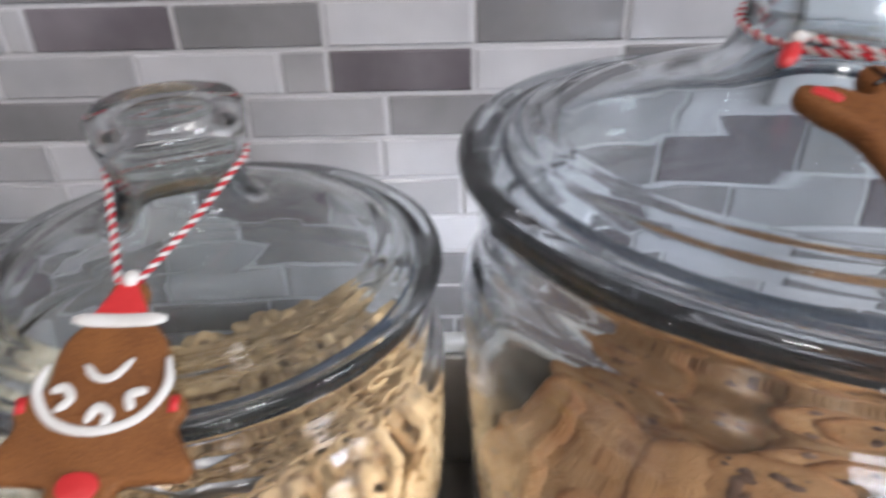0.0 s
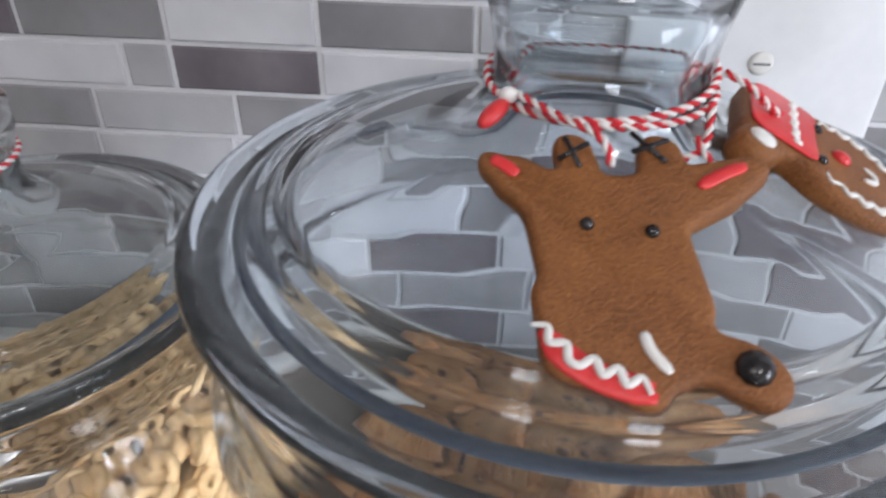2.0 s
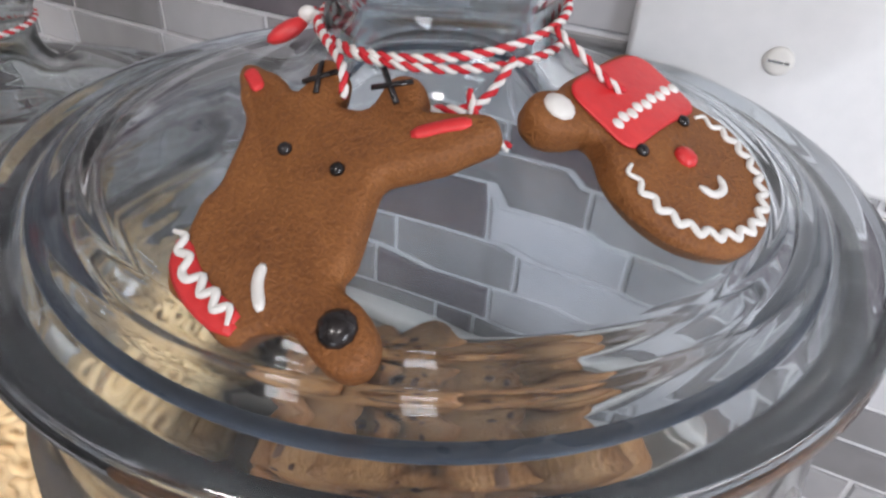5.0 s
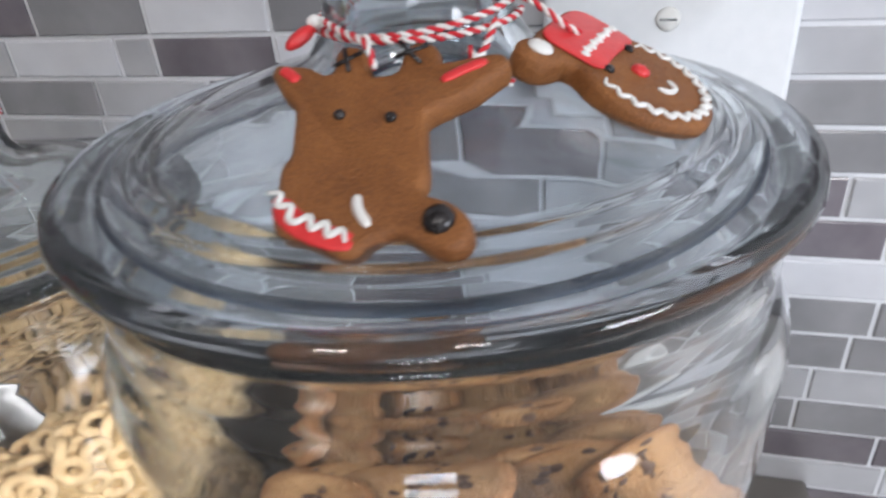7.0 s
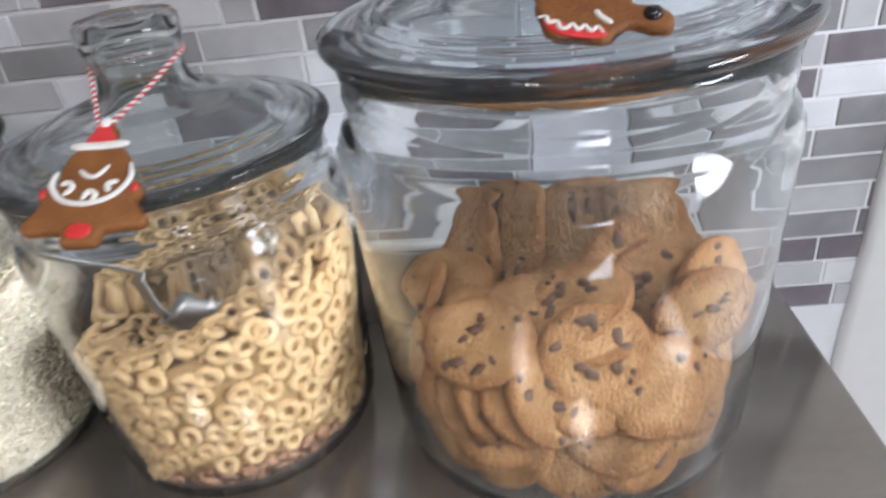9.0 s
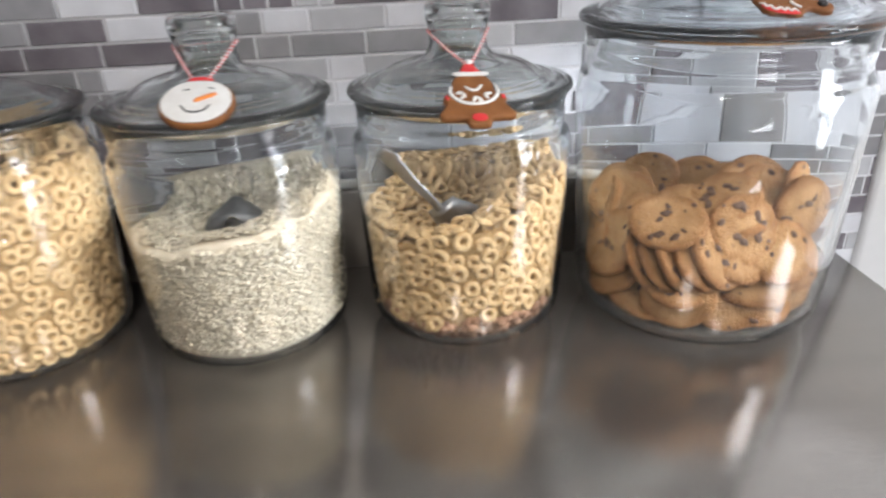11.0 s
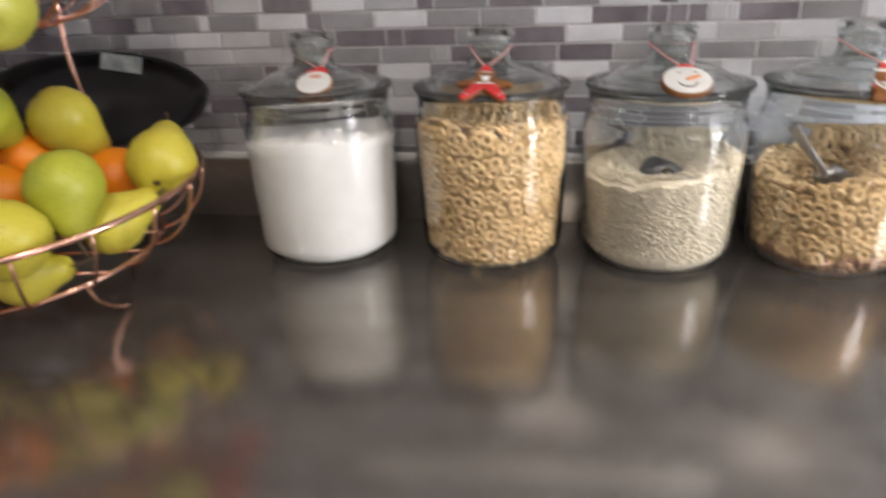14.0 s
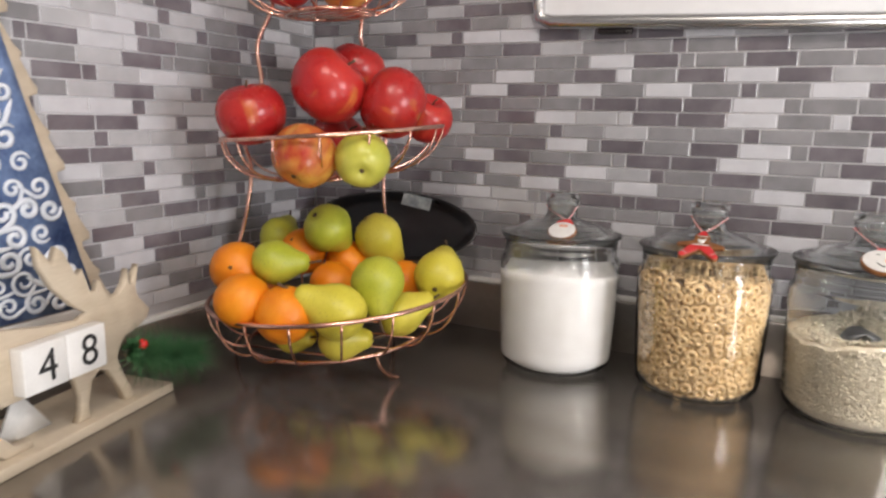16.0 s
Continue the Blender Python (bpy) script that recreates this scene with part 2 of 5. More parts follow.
def freckled(m, colour, scale, size):
    """Scatters small specks over a skin."""
    n, l = m.node_tree.nodes, m.node_tree.links
    b = n["Principled BSDF"]
    old = b.inputs["Base Color"].links[0].from_socket
    tc, vo, rg, mx = n.new("ShaderNodeTexCoord"), n.new("ShaderNodeTexVoronoi"), n.new("ShaderNodeMapRange"), n.new("ShaderNodeMix")
    mx.data_type = "RGBA"
    vo.inputs["Scale"].default_value = scale
    rg.inputs[1].default_value, rg.inputs[2].default_value = size, size * 0.6
    rg.inputs[3].default_value, rg.inputs[4].default_value = 0.0, 0.65
    l.new(tc.outputs["Object"], vo.inputs["Vector"])
    l.new(vo.outputs["Distance"], rg.inputs[0])
    l.new(rg.outputs[0], mx.inputs[0])
    l.new(old, mx.inputs[6])
    mx.inputs[7].default_value = (*colour, 1)
    l.new(mx.outputs[2], b.inputs["Base Color"])


freckled(PEAR_G, (0.20, 0.17, 0.03), 260, 0.22)
freckled(PEAR_Y, (0.34, 0.25, 0.04), 240, 0.20)
brown_rim(COOKIE, 0.0295)
APPLE_R = apple_material("red_apple_skin", -0.5)
APPLE_Y = apple_material("red_yellow_apple_skin", 0.5)
APPLE_G = material("green_apple_skin", (0.42, 0.44, 0.05), (0.60, 0.55, 0.10), 0.32, 0, 22, 400, 0.1, 0.0005)


# ---- mesh helpers ----
def mesh_object(name, bm, mat, smooth=True):
    bmesh.ops.recalc_face_normals(bm, faces=bm.faces)
    me = bpy.data.meshes.new(name)
    for f in bm.faces:
        f.smooth = smooth
    bm.to_mesh(me)
    bm.free()
    for one in (mat if isinstance(mat, (list, tuple)) else (mat,)):
        me.materials.append(one)
    return new(name, me)


def part(name, bm, mat, parent, label="", smooth=True):
    ob = mesh_object(name, bm, mat, smooth)
    ob.parent = parent
    return tagged(ob, label)


def thing(name, m, label, category, group="", kind=""):
    ob = new(name)
    ob.empty_display_size = 0.02
    ob.matrix_world = m
    return tagged(ob, label, category, group, kind)


def box(x0, x1, y0, y1, z0, z1, bevel=0.0, segs=2):
    bm = bmesh.new()
    bmesh.ops.create_cube(bm, size=1)
    for v in bm.verts:
        v.co = Vector((x0 + (v.co.x + 0.5) * (x1 - x0), y0 + (v.co.y + 0.5) * (y1 - y0), z0 + (v.co.z + 0.5) * (z1 - z0)))
    if bevel:
        bmesh.ops.bevel(bm, geom=list(bm.edges), offset=bevel, segments=segs, affect="EDGES", profile=0.5)
    return bm


def lathe(profile, segs=96, bm=None):
    """Turns a profile of (radius, height) round the z axis; points with radius 0 close it."""
    bm = bm or bmesh.new()
    rings = []
    for r, z in profile:
        if r < 1e-6:
            rings.append([bm.verts.new((0, 0, z))])
        else:
            rings.append([bm.verts.new((r * math.cos(2 * math.pi * i / segs), r * math.sin(2 * math.pi * i / segs), z)) for i in range(segs)])
    for a, b in zip(rings, rings[1:]):
        for i in range(segs):
            j = (i + 1) % segs
            quad = [a[i % len(a)], a[j % len(a)], b[j % len(b)], b[i % len(b)]]
            seen = []
            for v in quad:
                if v not in seen:
                    seen.append(v)
            if len(seen) > 2:
                bm.faces.new(seen)
    return bm


def smooth_line(pts, n=8):
    """A Catmull-Rom line through pts."""
    p = [Vector(q) for q in pts]
    p = [p[0] * 2 - p[1]] + p + [p[-1] * 2 - p[-2]]
    out = []
    for i in range(1, len(p) - 2):
        a, b, c, d = p[i - 1:i + 3]
        for k in range(n):
            t = k / n
            out.append(0.5 * ((2 * b) + (c - a) * t + (2 * a - 5 * b + 4 * c - d) * t * t + (3 * b - a - 3 * c + d) * t ** 3))
    return out + [p[-2]]


def tube(bm, pts, r, n=8, closed=False, taper=0.0):
    """A round rod along pts; taper narrows both ends."""
    pts = [Vector(q) for q in pts]
    m = len(pts)
    up = Vector((0.13, 0.21, 0.97))
    rings = []
    for i, q in enumerate(pts):
        t = (pts[(i + 1) % m] - pts[i - 1]) if closed else (pts[min(i + 1, m - 1)] - pts[max(i - 1, 0)])
        if t.length < 1e-9:
            t = Vector((0, 0, 1))
        t.normalize()
        side = up - t * up.dot(t)
        if side.length < 1e-3:
            side = t.orthogonal()
        side.normalize()
        up = side
        other = t.cross(side)
        e = min(i, m - 1 - i) / max(1, m - 1) * 2
        rr = r * (1 - taper * max(0.0, 1 - e * 4)) if taper and not closed else r
        rings.append([bm.verts.new(q + side * rr * math.cos(2 * math.pi * k / n) + other * rr * math.sin(2 * math.pi * k / n)) for k in range(n)])
    for i in range(m if closed else m - 1):
        a, b = rings[i], rings[(i + 1) % m]
        for k in range(n):
            bm.faces.new((a[k], a[(k + 1) % n], b[(k + 1) % n], b[k]))
    if not closed:
        bm.faces.new(rings[0][::-1])
        bm.faces.new(rings[-1])
    return bm


def ball(bm, at, r, squash=(1, 1, 1), sub=2):
    ret = bmesh.ops.create_icosphere(bm, subdivisions=sub, radius=1)
    for v in ret["verts"]:
        v.co = Vector(at) + Vector((v.co.x * r * squash[0], v.co.y * r * squash[1], v.co.z * r * squash[2]))
    return bm


def wobble(bm, amount, size, seed=0.0):
    for v in bm.verts:
        v.co += Vector(noise.noise_vector(v.co * size + Vector((seed, seed * 1.7, 3.1)))) * amount
    return bm


def frame_matrix(origin, x, y):
    x, y = Vector(x).normalized(), Vector(y)
    y = (y - x * y.dot(x)).normalized()
    z = x.cross(y)
    m = Matrix((x, y, z)).transposed().to_4x4()
    m.translation = Vector(origin)
    return m


# ---- room shell ----
X_LEFT, X_RIGHT = -1.127, 1.6
tagged(mesh_object("wall_north", box(X_LEFT - 0.12, X_RIGHT, 0.0007, 0.12, -0.9, 1.5), GROUT), "tiled kitchen wall with pale grout behind the counter", "wall", kind="structure")
tagged(mesh_object("wall_west", box(X_LEFT - 0.12, X_LEFT - 0.0007, -1.5, 0.0, -0.9, 1.5), GROUT), "tiled side wall with pale grout in the corner", "wall", kind="structure")
tagged(mesh_object("wall_east", box(X_RIGHT, X_RIGHT + 0.1, -1.5, 0.12, -0.9, 1.5), WALLPAINT), "plain painted kitchen wall", "wall", kind="structure")
tagged(mesh_object("wall_south", box(X_LEFT - 0.12, X_RIGHT + 0.1, -1.6, -1.5, -0.9, 1.5), WALLPAINT), "plain painted kitchen wall", "wall", kind="structure")
tagged(mesh_object("floor", box(X_LEFT - 0.12, X_RIGHT + 0.1, -1.6, 0.12, -1.0, -0.9), FLOOR), "brown kitchen floor", "floor", kind="structure")
tagged(mesh_object("ceiling", box(X_LEFT - 0.12, X_RIGHT + 0.1, -1.6, 0.12, 1.5, 1.6), WALLPAINT), "plain painted ceiling", "ceiling", kind="structure")

# counter with its upstand and a closed base
COUNTER_END = 0.288
counter = thing("steel_counter", Matrix(), "worn brushed stainless steel counter with a low upstand", "counter")
part("worktop", box(X_LEFT, COUNTER_END, -0.70, 0.0, ZC - 0.04, ZC, 0.003), STEEL, counter)
part("back_upstand", box(X_LEFT + 0.012, 0.215, -0.012, 0.001, ZC - 0.002, 0.088, 0.002), UPSTAND, counter, "dull steel upstand along the wall")
part("side_upstand", box(X_LEFT - 0.001, X_LEFT + 0.012, -0.70, 0.0, ZC - 0.002, 0.064, 0.002), UPSTAND, counter, "dull steel upstand along the side wall")
part("base", box(X_LEFT, COUNTER_END - 0.01, -0.64, -0.001, -0.9, ZC - 0.04), CABINET, counter, "dark wooden base under the counter", False)
tagged(mesh_object("trim_back", box(X_LEFT + 0.012, 0.215, -0.010, 0.001, 0.088, 0.096, 0.002), CAULK), "white caulk line under the wall tiles", "trim", kind="structure")
tagged(mesh_object("trim_side", box(X_LEFT - 0.001, X_LEFT + 0.010, -0.70, -0.012, 0.064, 0.072, 0.002), CAULK), "white caulk line under the side wall tiles", "trim", kind="structure")

# white appliance beside the counter
app = thing("white_appliance", pose(0.338, -0.004, -0.9, 0, 0, 48), "white enamelled appliance standing beside the counter", "appliance")
part("body", box(0, 0.12, -0.50, 0, 0.06, 1.05, 0.012, 3), ENAMEL, app)
part("plinth", box(0.012, 0.108, -0.488, -0.012, 0, 0.06), BLACKPAN, app, "dark plinth", False)

# blank cover plate on the tiles
plate = thing("cover_plate", Matrix.Translation((0.195, -0.0015, 0.252)), "white blank wall plate with a pale screw", "wall plate")
part("plate", box(-0.0475, 0.0470, -0.006, 0.001, -0.038, 0.072, 0.003, 3), PLASTIC, plate)
bm = lathe([(0, 0.0012), (0.0030, 0.0011), (0.0042, 0.0007), (0.0046, 0), (0, 0)], 28)
scr = part("screw", bm, CAULK, plate, "pale painted screw head")
scr.matrix_local = Matrix.Translation((0, -0.006, 0)) @ Euler((radians(90), 0, 0)).to_matrix().to_4x4()
slot = part("screw_slot", box(-0.0032, 0.0032, -0.00735, -0.0070, -0.0004, 0.0004), CHROME, plate, "grey slot", False)

# framed white board hung over the tiles
board = thing("white_board", pose(-0.712, -0.002, 0.49, 0, 2.0, 0), "white board in a rounded aluminium frame hung on the tiles", "board")
part("panel", box(0.014, 0.66, -0.012, 0.0, 0.014, 0.09, 0.001), ENAMEL, board)
bm = bmesh.new()
corner = [(0.008, 0.09), (0.008, 0.03), (0.012, 0.014), (0.03, 0.008), (0.3, 0.008), (0.67, 0.008), (0.67, 0.09)]
tube(bm, [(x, -0.012, z) for x, z in corner], 0.0105, 10)
part("frame", bm, CHROME, board)
bm = box(0.10, 0.15, -0.016, -0.004, -0.009, -0.002, 0.003)
part("clip", bm, BLACKICING, board, "dark clip under the frame")


# ---- glass jars ----
def r_in(z, sr=1.0, sz=1.0):
    """Inner radius of a jar at height z over its base."""
    h = z / sz
    if h < 0.02:
        return (0.0666 + 0.0092 * math.sin(1.5708 * min(1.0, max(0.0, (h - 0.0050) / 0.0150)))) * sr
    if h < 0.085:
        return (0.0758 + 0.0028 * (h - 0.02) / 0.065) * sr
    return (0.0786 + 0.0020 * min(1.0, (h - 0.085) / 0.061)) * sr


def jar(at, sr, sz, label, lid_glass, seal=(0.0736, 0.0746), swell=0.0024):
    ob = thing("glass_jar", Matrix.Translation((at[0], at[1], ZC)), label, "jar", "glass jars on the counter")
    prof = [(0, 0.0025), (0.055, 0.0025), (0.060, 0.0), (0.0665, 0.0006), (0.0728, 0.0042), (0.0770, 0.0100), (0.0788, 0.020),
            (0.0813, 0.085), (0.0832, 0.140), (0.0836, 0.147), (0.0828, 0.1525), (0.0806, 0.157), (0.0788, 0.1600), (0.0781, 0.1640),
            (0.0785, 0.1680), (0.0788, 0.1705), (0.0784, 0.1730), (0.0783, 0.1760), (0.0790, 0.1790),
            (0.0793, 0.1825), (0.0785, 0.1845), (0.0765, 0.1848),
            (0.0752, 0.1832), (0.0748, 0.172), (0.0750, 0.164), (0.0762, 0.158), (0.0787, 0.1525), (0.0806, 0.146), (0.0786, 0.085),
            (0.0758, 0.020), (0.0734, 0.0092), (0.0666, 0.0050), (0.055, 0.0042), (0, 0.0042)]
    body = part("body", lathe([(r * sr, z * sz) for r, z in prof], 128), GLASS, ob, "clear thick glass body")
    body.visible_shadow = False
    # the lid rests its flange on the lip, with a collar inside the neck
    top = 0.1850
    lid = [(0, 0.0555), (0.010, 0.0552), (0.0158, 0.0535), (0.0180, 0.0490), (0.0172, 0.0430), (0.0160, 0.0360), (0.0164, 0.0290), (0.0195, 0.0230), (0.0255, 0.0186), (0.038, 0.0145), (0.048, 0.0116), (0.0565, 0.0080), (0.0620, 0.0046), (0.0655, 0.0015), (0.0690, 0.0003),
           (0.0740, 0.0001), (0.0795, 0.0002), (0.0826, 0.0010), (0.0838, 0.0030), (0.0832, 0.0050), (0.0812, 0.0062),
           (0.0780, 0.0064), (0.0745, 0.0062), (0.0725, 0.0066), (0.0712, 0.0074), (0.0700, 0.0088), (0.0686, 0.0091), (0.0674, 0.0085), (0.0660, 0.0087), (0.0646, 0.0102), (0.0630, 0.0106), (0.0616, 0.0103), (0.0600, 0.0112), (0.0575, 0.0128),
           (0.048, 0.0166), (0.037, 0.0198), (0.0295, 0.0222), (0.0248, 0.0252), (0.0218, 0.0300), (0.0205, 0.0350), (0.0207, 0.0400), (0.0219, 0.0460),
           (0.0232, 0.0510), (0.0238, 0.0560), (0.0234, 0.0590), (0.0215, 0.0612), (0.0170, 0.0620), (0.008, 0.0612), (0, 0.0608)]
    cover = part("lid", lathe([(r * sr, (top + z + swell * math.sin(math.pi * min(1.0, max(0.0, (r - 0.0240) / 0.0400)))) * sz + (0.0003 if r > 0.07 else 0)) for r, z in lid], 128), lid_glass, ob, "domed glass lid with a hollow round knob")
    # the seal sits under the flange, just inside the lip
    a, b = seal
    ring = [(a, -0.0010), (a, -0.0005), (a + 0.0004, -0.0001), (b - 0.0004, -0.0001), (b, -0.0005), (b, -0.0010), (b - 0.0005, -0.0014), (a + 0.0005, -0.0014), (a, -0.0010)]
    part("seal_ring", lathe([(r * sr, (top + z) * sz) for r, z in ring], 96), GASKET, ob, "slate-blue seal ring under the lid")
    return ob


J1, J2, J3, J4, J5 = (-0.6228, -0.1026), (-0.4304, -0.0981), (-0.2492, -0.0973), (-0.0708, -0.0938), (0.1244, -0.1014)
SR5, SZ5 = 1.262, 1.222
jar(J1, 1, 1, "clear glass jar full of white flour, lid on", LIDGLASS)
jar(J2, 1, 1, "clear glass jar full of toasted oat rings, lid on", LIDGLASS)
jar(J3, 1, 1, "clear glass jar half full of rolled oats, lid on", LIDGLASS)
jar(J4, 1, 1, "clear glass jar half full of oat rings, lid on", LIDGLASS)
jar(J5, SR5, SZ5, "large clear glass jar of chocolate chip cookies, lid on", BLUELID, (0.0676, 0.0716), 0.0)


def heap(at, level, sr=1.0, sz=1.0, gap=-0.0005, rough=0.002, size=60, seed=1.0):
    """A poured mass that fills a jar to level(x, y), with an uneven top."""
    bm = bmesh.new()
    segs, up = 72, 16
    rings = [[bm.verts.new((0, 0, 0.0046 * sz))]]
    bottoms = [(0.5, 0.0046), (0.85, 0.0050), (0.97, 0.0056)]
    for f, z in bottoms:
        rings.append([bm.verts.new(((r_in(z * sz, sr, sz) - gap) * f * math.cos(2 * math.pi * i / segs), (r_in(z * sz, sr, sz) - gap) * f * math.sin(2 * math.pi * i / segs), z * sz)) for i in range(segs)])
    for k in range(up + 1):
        ring = []
        for i in range(segs):
            a = 2 * math.pi * i / segs
            c, s = math.cos(a), math.sin(a)
            lv = level(c * 0.075 * sr, s * 0.075 * sr) + noise.noise(Vector((c * 3, s * 3, seed))) * rough * 1.5
            z = 0.0066 * sz + (lv - 0.0066 * sz) * (k / up) ** 1.4
            r = r_in(z, sr, sz) - gap
            ring.append(bm.verts.new((r * c, r * s, z)))
        rings.append(ring)
    for f in (0.93, 0.84, 0.72, 0.58, 0.44, 0.3, 0.15):
        ring = []
        for i in range(segs):
            a = 2 * math.pi * i / segs
            x, y = 0.074 * sr * f * math.cos(a), 0.074 * sr * f * math.sin(a)
            ring.append(bm.verts.new((x, y, level(x, y) + noise.noise(Vector((x * size, y * size, seed))) * rough * 2)))
        rings.append(ring)
    rings.append([bm.verts.new((0, 0, level(0, 0)))])
    for a, b in zip(rings, rings[1:]):
        for i in range(segs):
            j = (i + 1) % segs
            quad = []
            for v in (a[i % len(a)], a[j % len(a)], b[j % len(b)], b[i % len(b)]):
                if v not in quad:
                    quad.append(v)
            bm.faces.new(quad)
    return bm


def place_all(name, units, spots, mat, at, label, category):
    """Joins many small pieces, each a copy of one of the units, into one poured mass."""
    verts, faces = [], []
    for k, m in spots:
        vs, fs = units[k % len(units)]
        o = len(verts)
        verts += [m @ v for v in vs]
        faces += [[o + i for i in f] for f in fs]
    me = bpy.data.meshes.new(name)
    me.from_pydata([tuple(v) for v in verts], [], faces)
    for p in me.polygons:
        p.use_smooth = True
    me.materials.append(mat)
    ob = new(name, me)
    ob.location = (at[0], at[1], ZC)
    return tagged(ob, label, category, kind="stuff")


def unit(bm):
    bm.verts.index_update()
    out = [v.co.copy() for v in bm.verts], [[v.index for v in f.verts] for f in bm.faces]
    bm.free()
    return out


rnd = random.Random(4)


def ring_unit(seed):
    """One oat ring: a lumpy little torus."""
    q = random.Random(seed)
    bm = bmesh.new()
    n, k = 12, 7
    R, r = 0.0047, 0.0025
    rows = []
    for i in range(n):
        a = 2 * math.pi * i / n
        rr = r * q.uniform(0.88, 1.12)
        R2 = R * q.uniform(0.95, 1.06)
        rows.append([bm.verts.new(((R2 + rr * math.cos(2 * math.pi * j / k)) * math.cos(a), (R2 + rr * math.cos(2 * math.pi * j / k)) * math.sin(a) * 0.94, rr * 1.0 * math.sin(2 * math.pi * j / k))) for j in range(k)])
    for i in range(n):
        for j in range(k):
            bm.faces.new((rows[i][j], rows[(i + 1) % n][j], rows[(i + 1) % n][(j + 1) % k], rows[i][(j + 1) % k]))
    return unit(bm)


RINGS = [ring_unit(s) for s in range(7)]


def turned(normal, q, tilt):
    """A turn that brings z near normal, off by up to tilt degrees, with a random spin."""
    quat = Vector(normal).to_track_quat("Z", "Y")
    e = Euler((radians(q.uniform(-tilt, tilt)), radians(q.uniform(-tilt, tilt)), q.uniform(0, 6.28)))
    return (quat @ e.to_quaternion()).to_matrix().to_4x4()


def wall_spots(level, low, step, depth, q, tilt, size=(0.9, 1.12), sr=1.0, sz=1.0, loose=0.0022, rise=0.0):
    spots, z = [], low
    row = 0
    while z < 0.2:
        n = int(2 * math.pi * (r_in(z, sr, sz) - depth) / step)
        for i in range(n):
            a = 2 * math.pi * (i + 0.5 * (row % 2) + q.uniform(-0.3, 0.3)) / n
            c, s = math.cos(a), math.sin(a)
            zz = z + q.uniform(-0.3, 0.3) * step
            if zz > level(0.075 * sr * c, 0.075 * sr * s) - 0.002:
                continue
            r = r_in(zz, sr, sz) - depth - q.uniform(0, loose) - 0.32 * max(0.0, 0.022 - zz)
            spots.append((q.randrange(99), Matrix.Translation((r * c, r * s, zz)) @ turned((c, s, rise), q, tilt) @ Matrix.Scale(q.uniform(*size), 4)))
        z += step * 0.86
        row += 1
    return spots


def top_spots(level, step, q, tilt, rad=0.071, size=(0.9, 1.12), lift=0.001):
    spots = []
    n = int(rad / step) + 1
    for ix in range(-n, n + 1):
        for iy in range(-n, n + 1):
            x, y = (ix + 0.5 * (iy % 2) + q.uniform(-0.3, 0.3)) * step, (iy * 0.88 + q.uniform(-0.3, 0.3)) * step
            if math.hypot(x, y) > rad:
                continue
            d = 0.002
            nor = Vector((-(level(x + d, y) - level(x - d, y)) / (2 * d), -(level(x, y + d) - level(x, y - d)) / (2 * d), 1)).normalized()
            spots.append((q.randrange(99), Matrix.Translation((x, y, level(x, y) + lift + q.uniform(-0.001, 0.0015))) @ turned(nor, q, tilt) @ Matrix.Scale(q.uniform(*size), 4)))
    return spots


# flour
def flour_level(x, y):
    return 0.140 + 0.004 * math.sin(x * 40 + 1) + 0.004 * noise.noise(Vector((x * 40, y * 40, 2.2)))


bm = heap(J1, flour_level, rough=0.003, size=90)
tagged(mesh_object("flour", bm, FLOUR), "white flour with an uneven top in the jar", "flour", kind="stuff").location = (J1[0], J1[1], ZC)


# oat rings, a full jar
def full_level(x, y):
    return 0.160 + 0.10 * y + 0.006 * noise.noise(Vector((x * 30, y * 30, 5.2))) + 0.010 * max(0, 1 - math.hypot(x + 0.01, y) / 0.06)


def core_of(level, drop):
    return lambda x, y: level(x, y) - drop


q = random.Random(11)
# solid filler behind the rings, its dark colour standing for shade in the gaps
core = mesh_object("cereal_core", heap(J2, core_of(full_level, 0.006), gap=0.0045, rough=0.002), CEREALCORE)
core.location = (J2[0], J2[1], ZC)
tagged(core, "solid mass behind the oat rings, coloured dark as the shade between them", "cereal", kind="stuff")
place_all("oat_rings", RINGS, wall_spots(full_level, 0.0125, 0.0131, 0.0033, q, 12, loose=0.0015) + wall_spots(full_level, 0.014, 0.0130, 0.0092, q, 35) + top_spots(full_level, 0.0095, q, 50),
          CEREAL, J2, "golden toasted oat rings filling the jar", "cereal")


# oat rings, half a jar with a hollow, over a layer of bran
def half_level(x, y):
    dent = 0.040 * math.exp(-((x + 0.018) ** 2 + (y + 0.012) ** 2) / 0.0011)
    return 0.112 + 0.20 * x + 0.12 * y - dent + 0.004 * noise.noise(Vector((x * 40, y * 40, 8.2)))


def bran_level(x, y):
    return 0.027 + 0.010 * noise.noise(Vector((x * 25, y * 25, 1.2)))


# same filler here: gap shade painted as a darker mass behind the rings
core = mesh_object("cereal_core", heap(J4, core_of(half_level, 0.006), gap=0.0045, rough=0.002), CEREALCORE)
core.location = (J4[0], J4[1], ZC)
tagged(core, "solid mass behind the oat rings, coloured dark as the shade between them", "cereal", kind="stuff")
place_all("oat_rings", RINGS, [s for s in wall_spots(half_level, 0.0125, 0.0131, 0.0033, q, 14, loose=0.0015) + wall_spots(half_level, 0.014, 0.0130, 0.0092, q, 35)
                               if s[1].translation.z > bran_level(s[1].translation.x, s[1].translation.y) - 0.002] + top_spots(half_level, 0.0095, q, 50),
          CEREAL, J4, "golden toasted oat rings with a scooped hollow", "cereal")


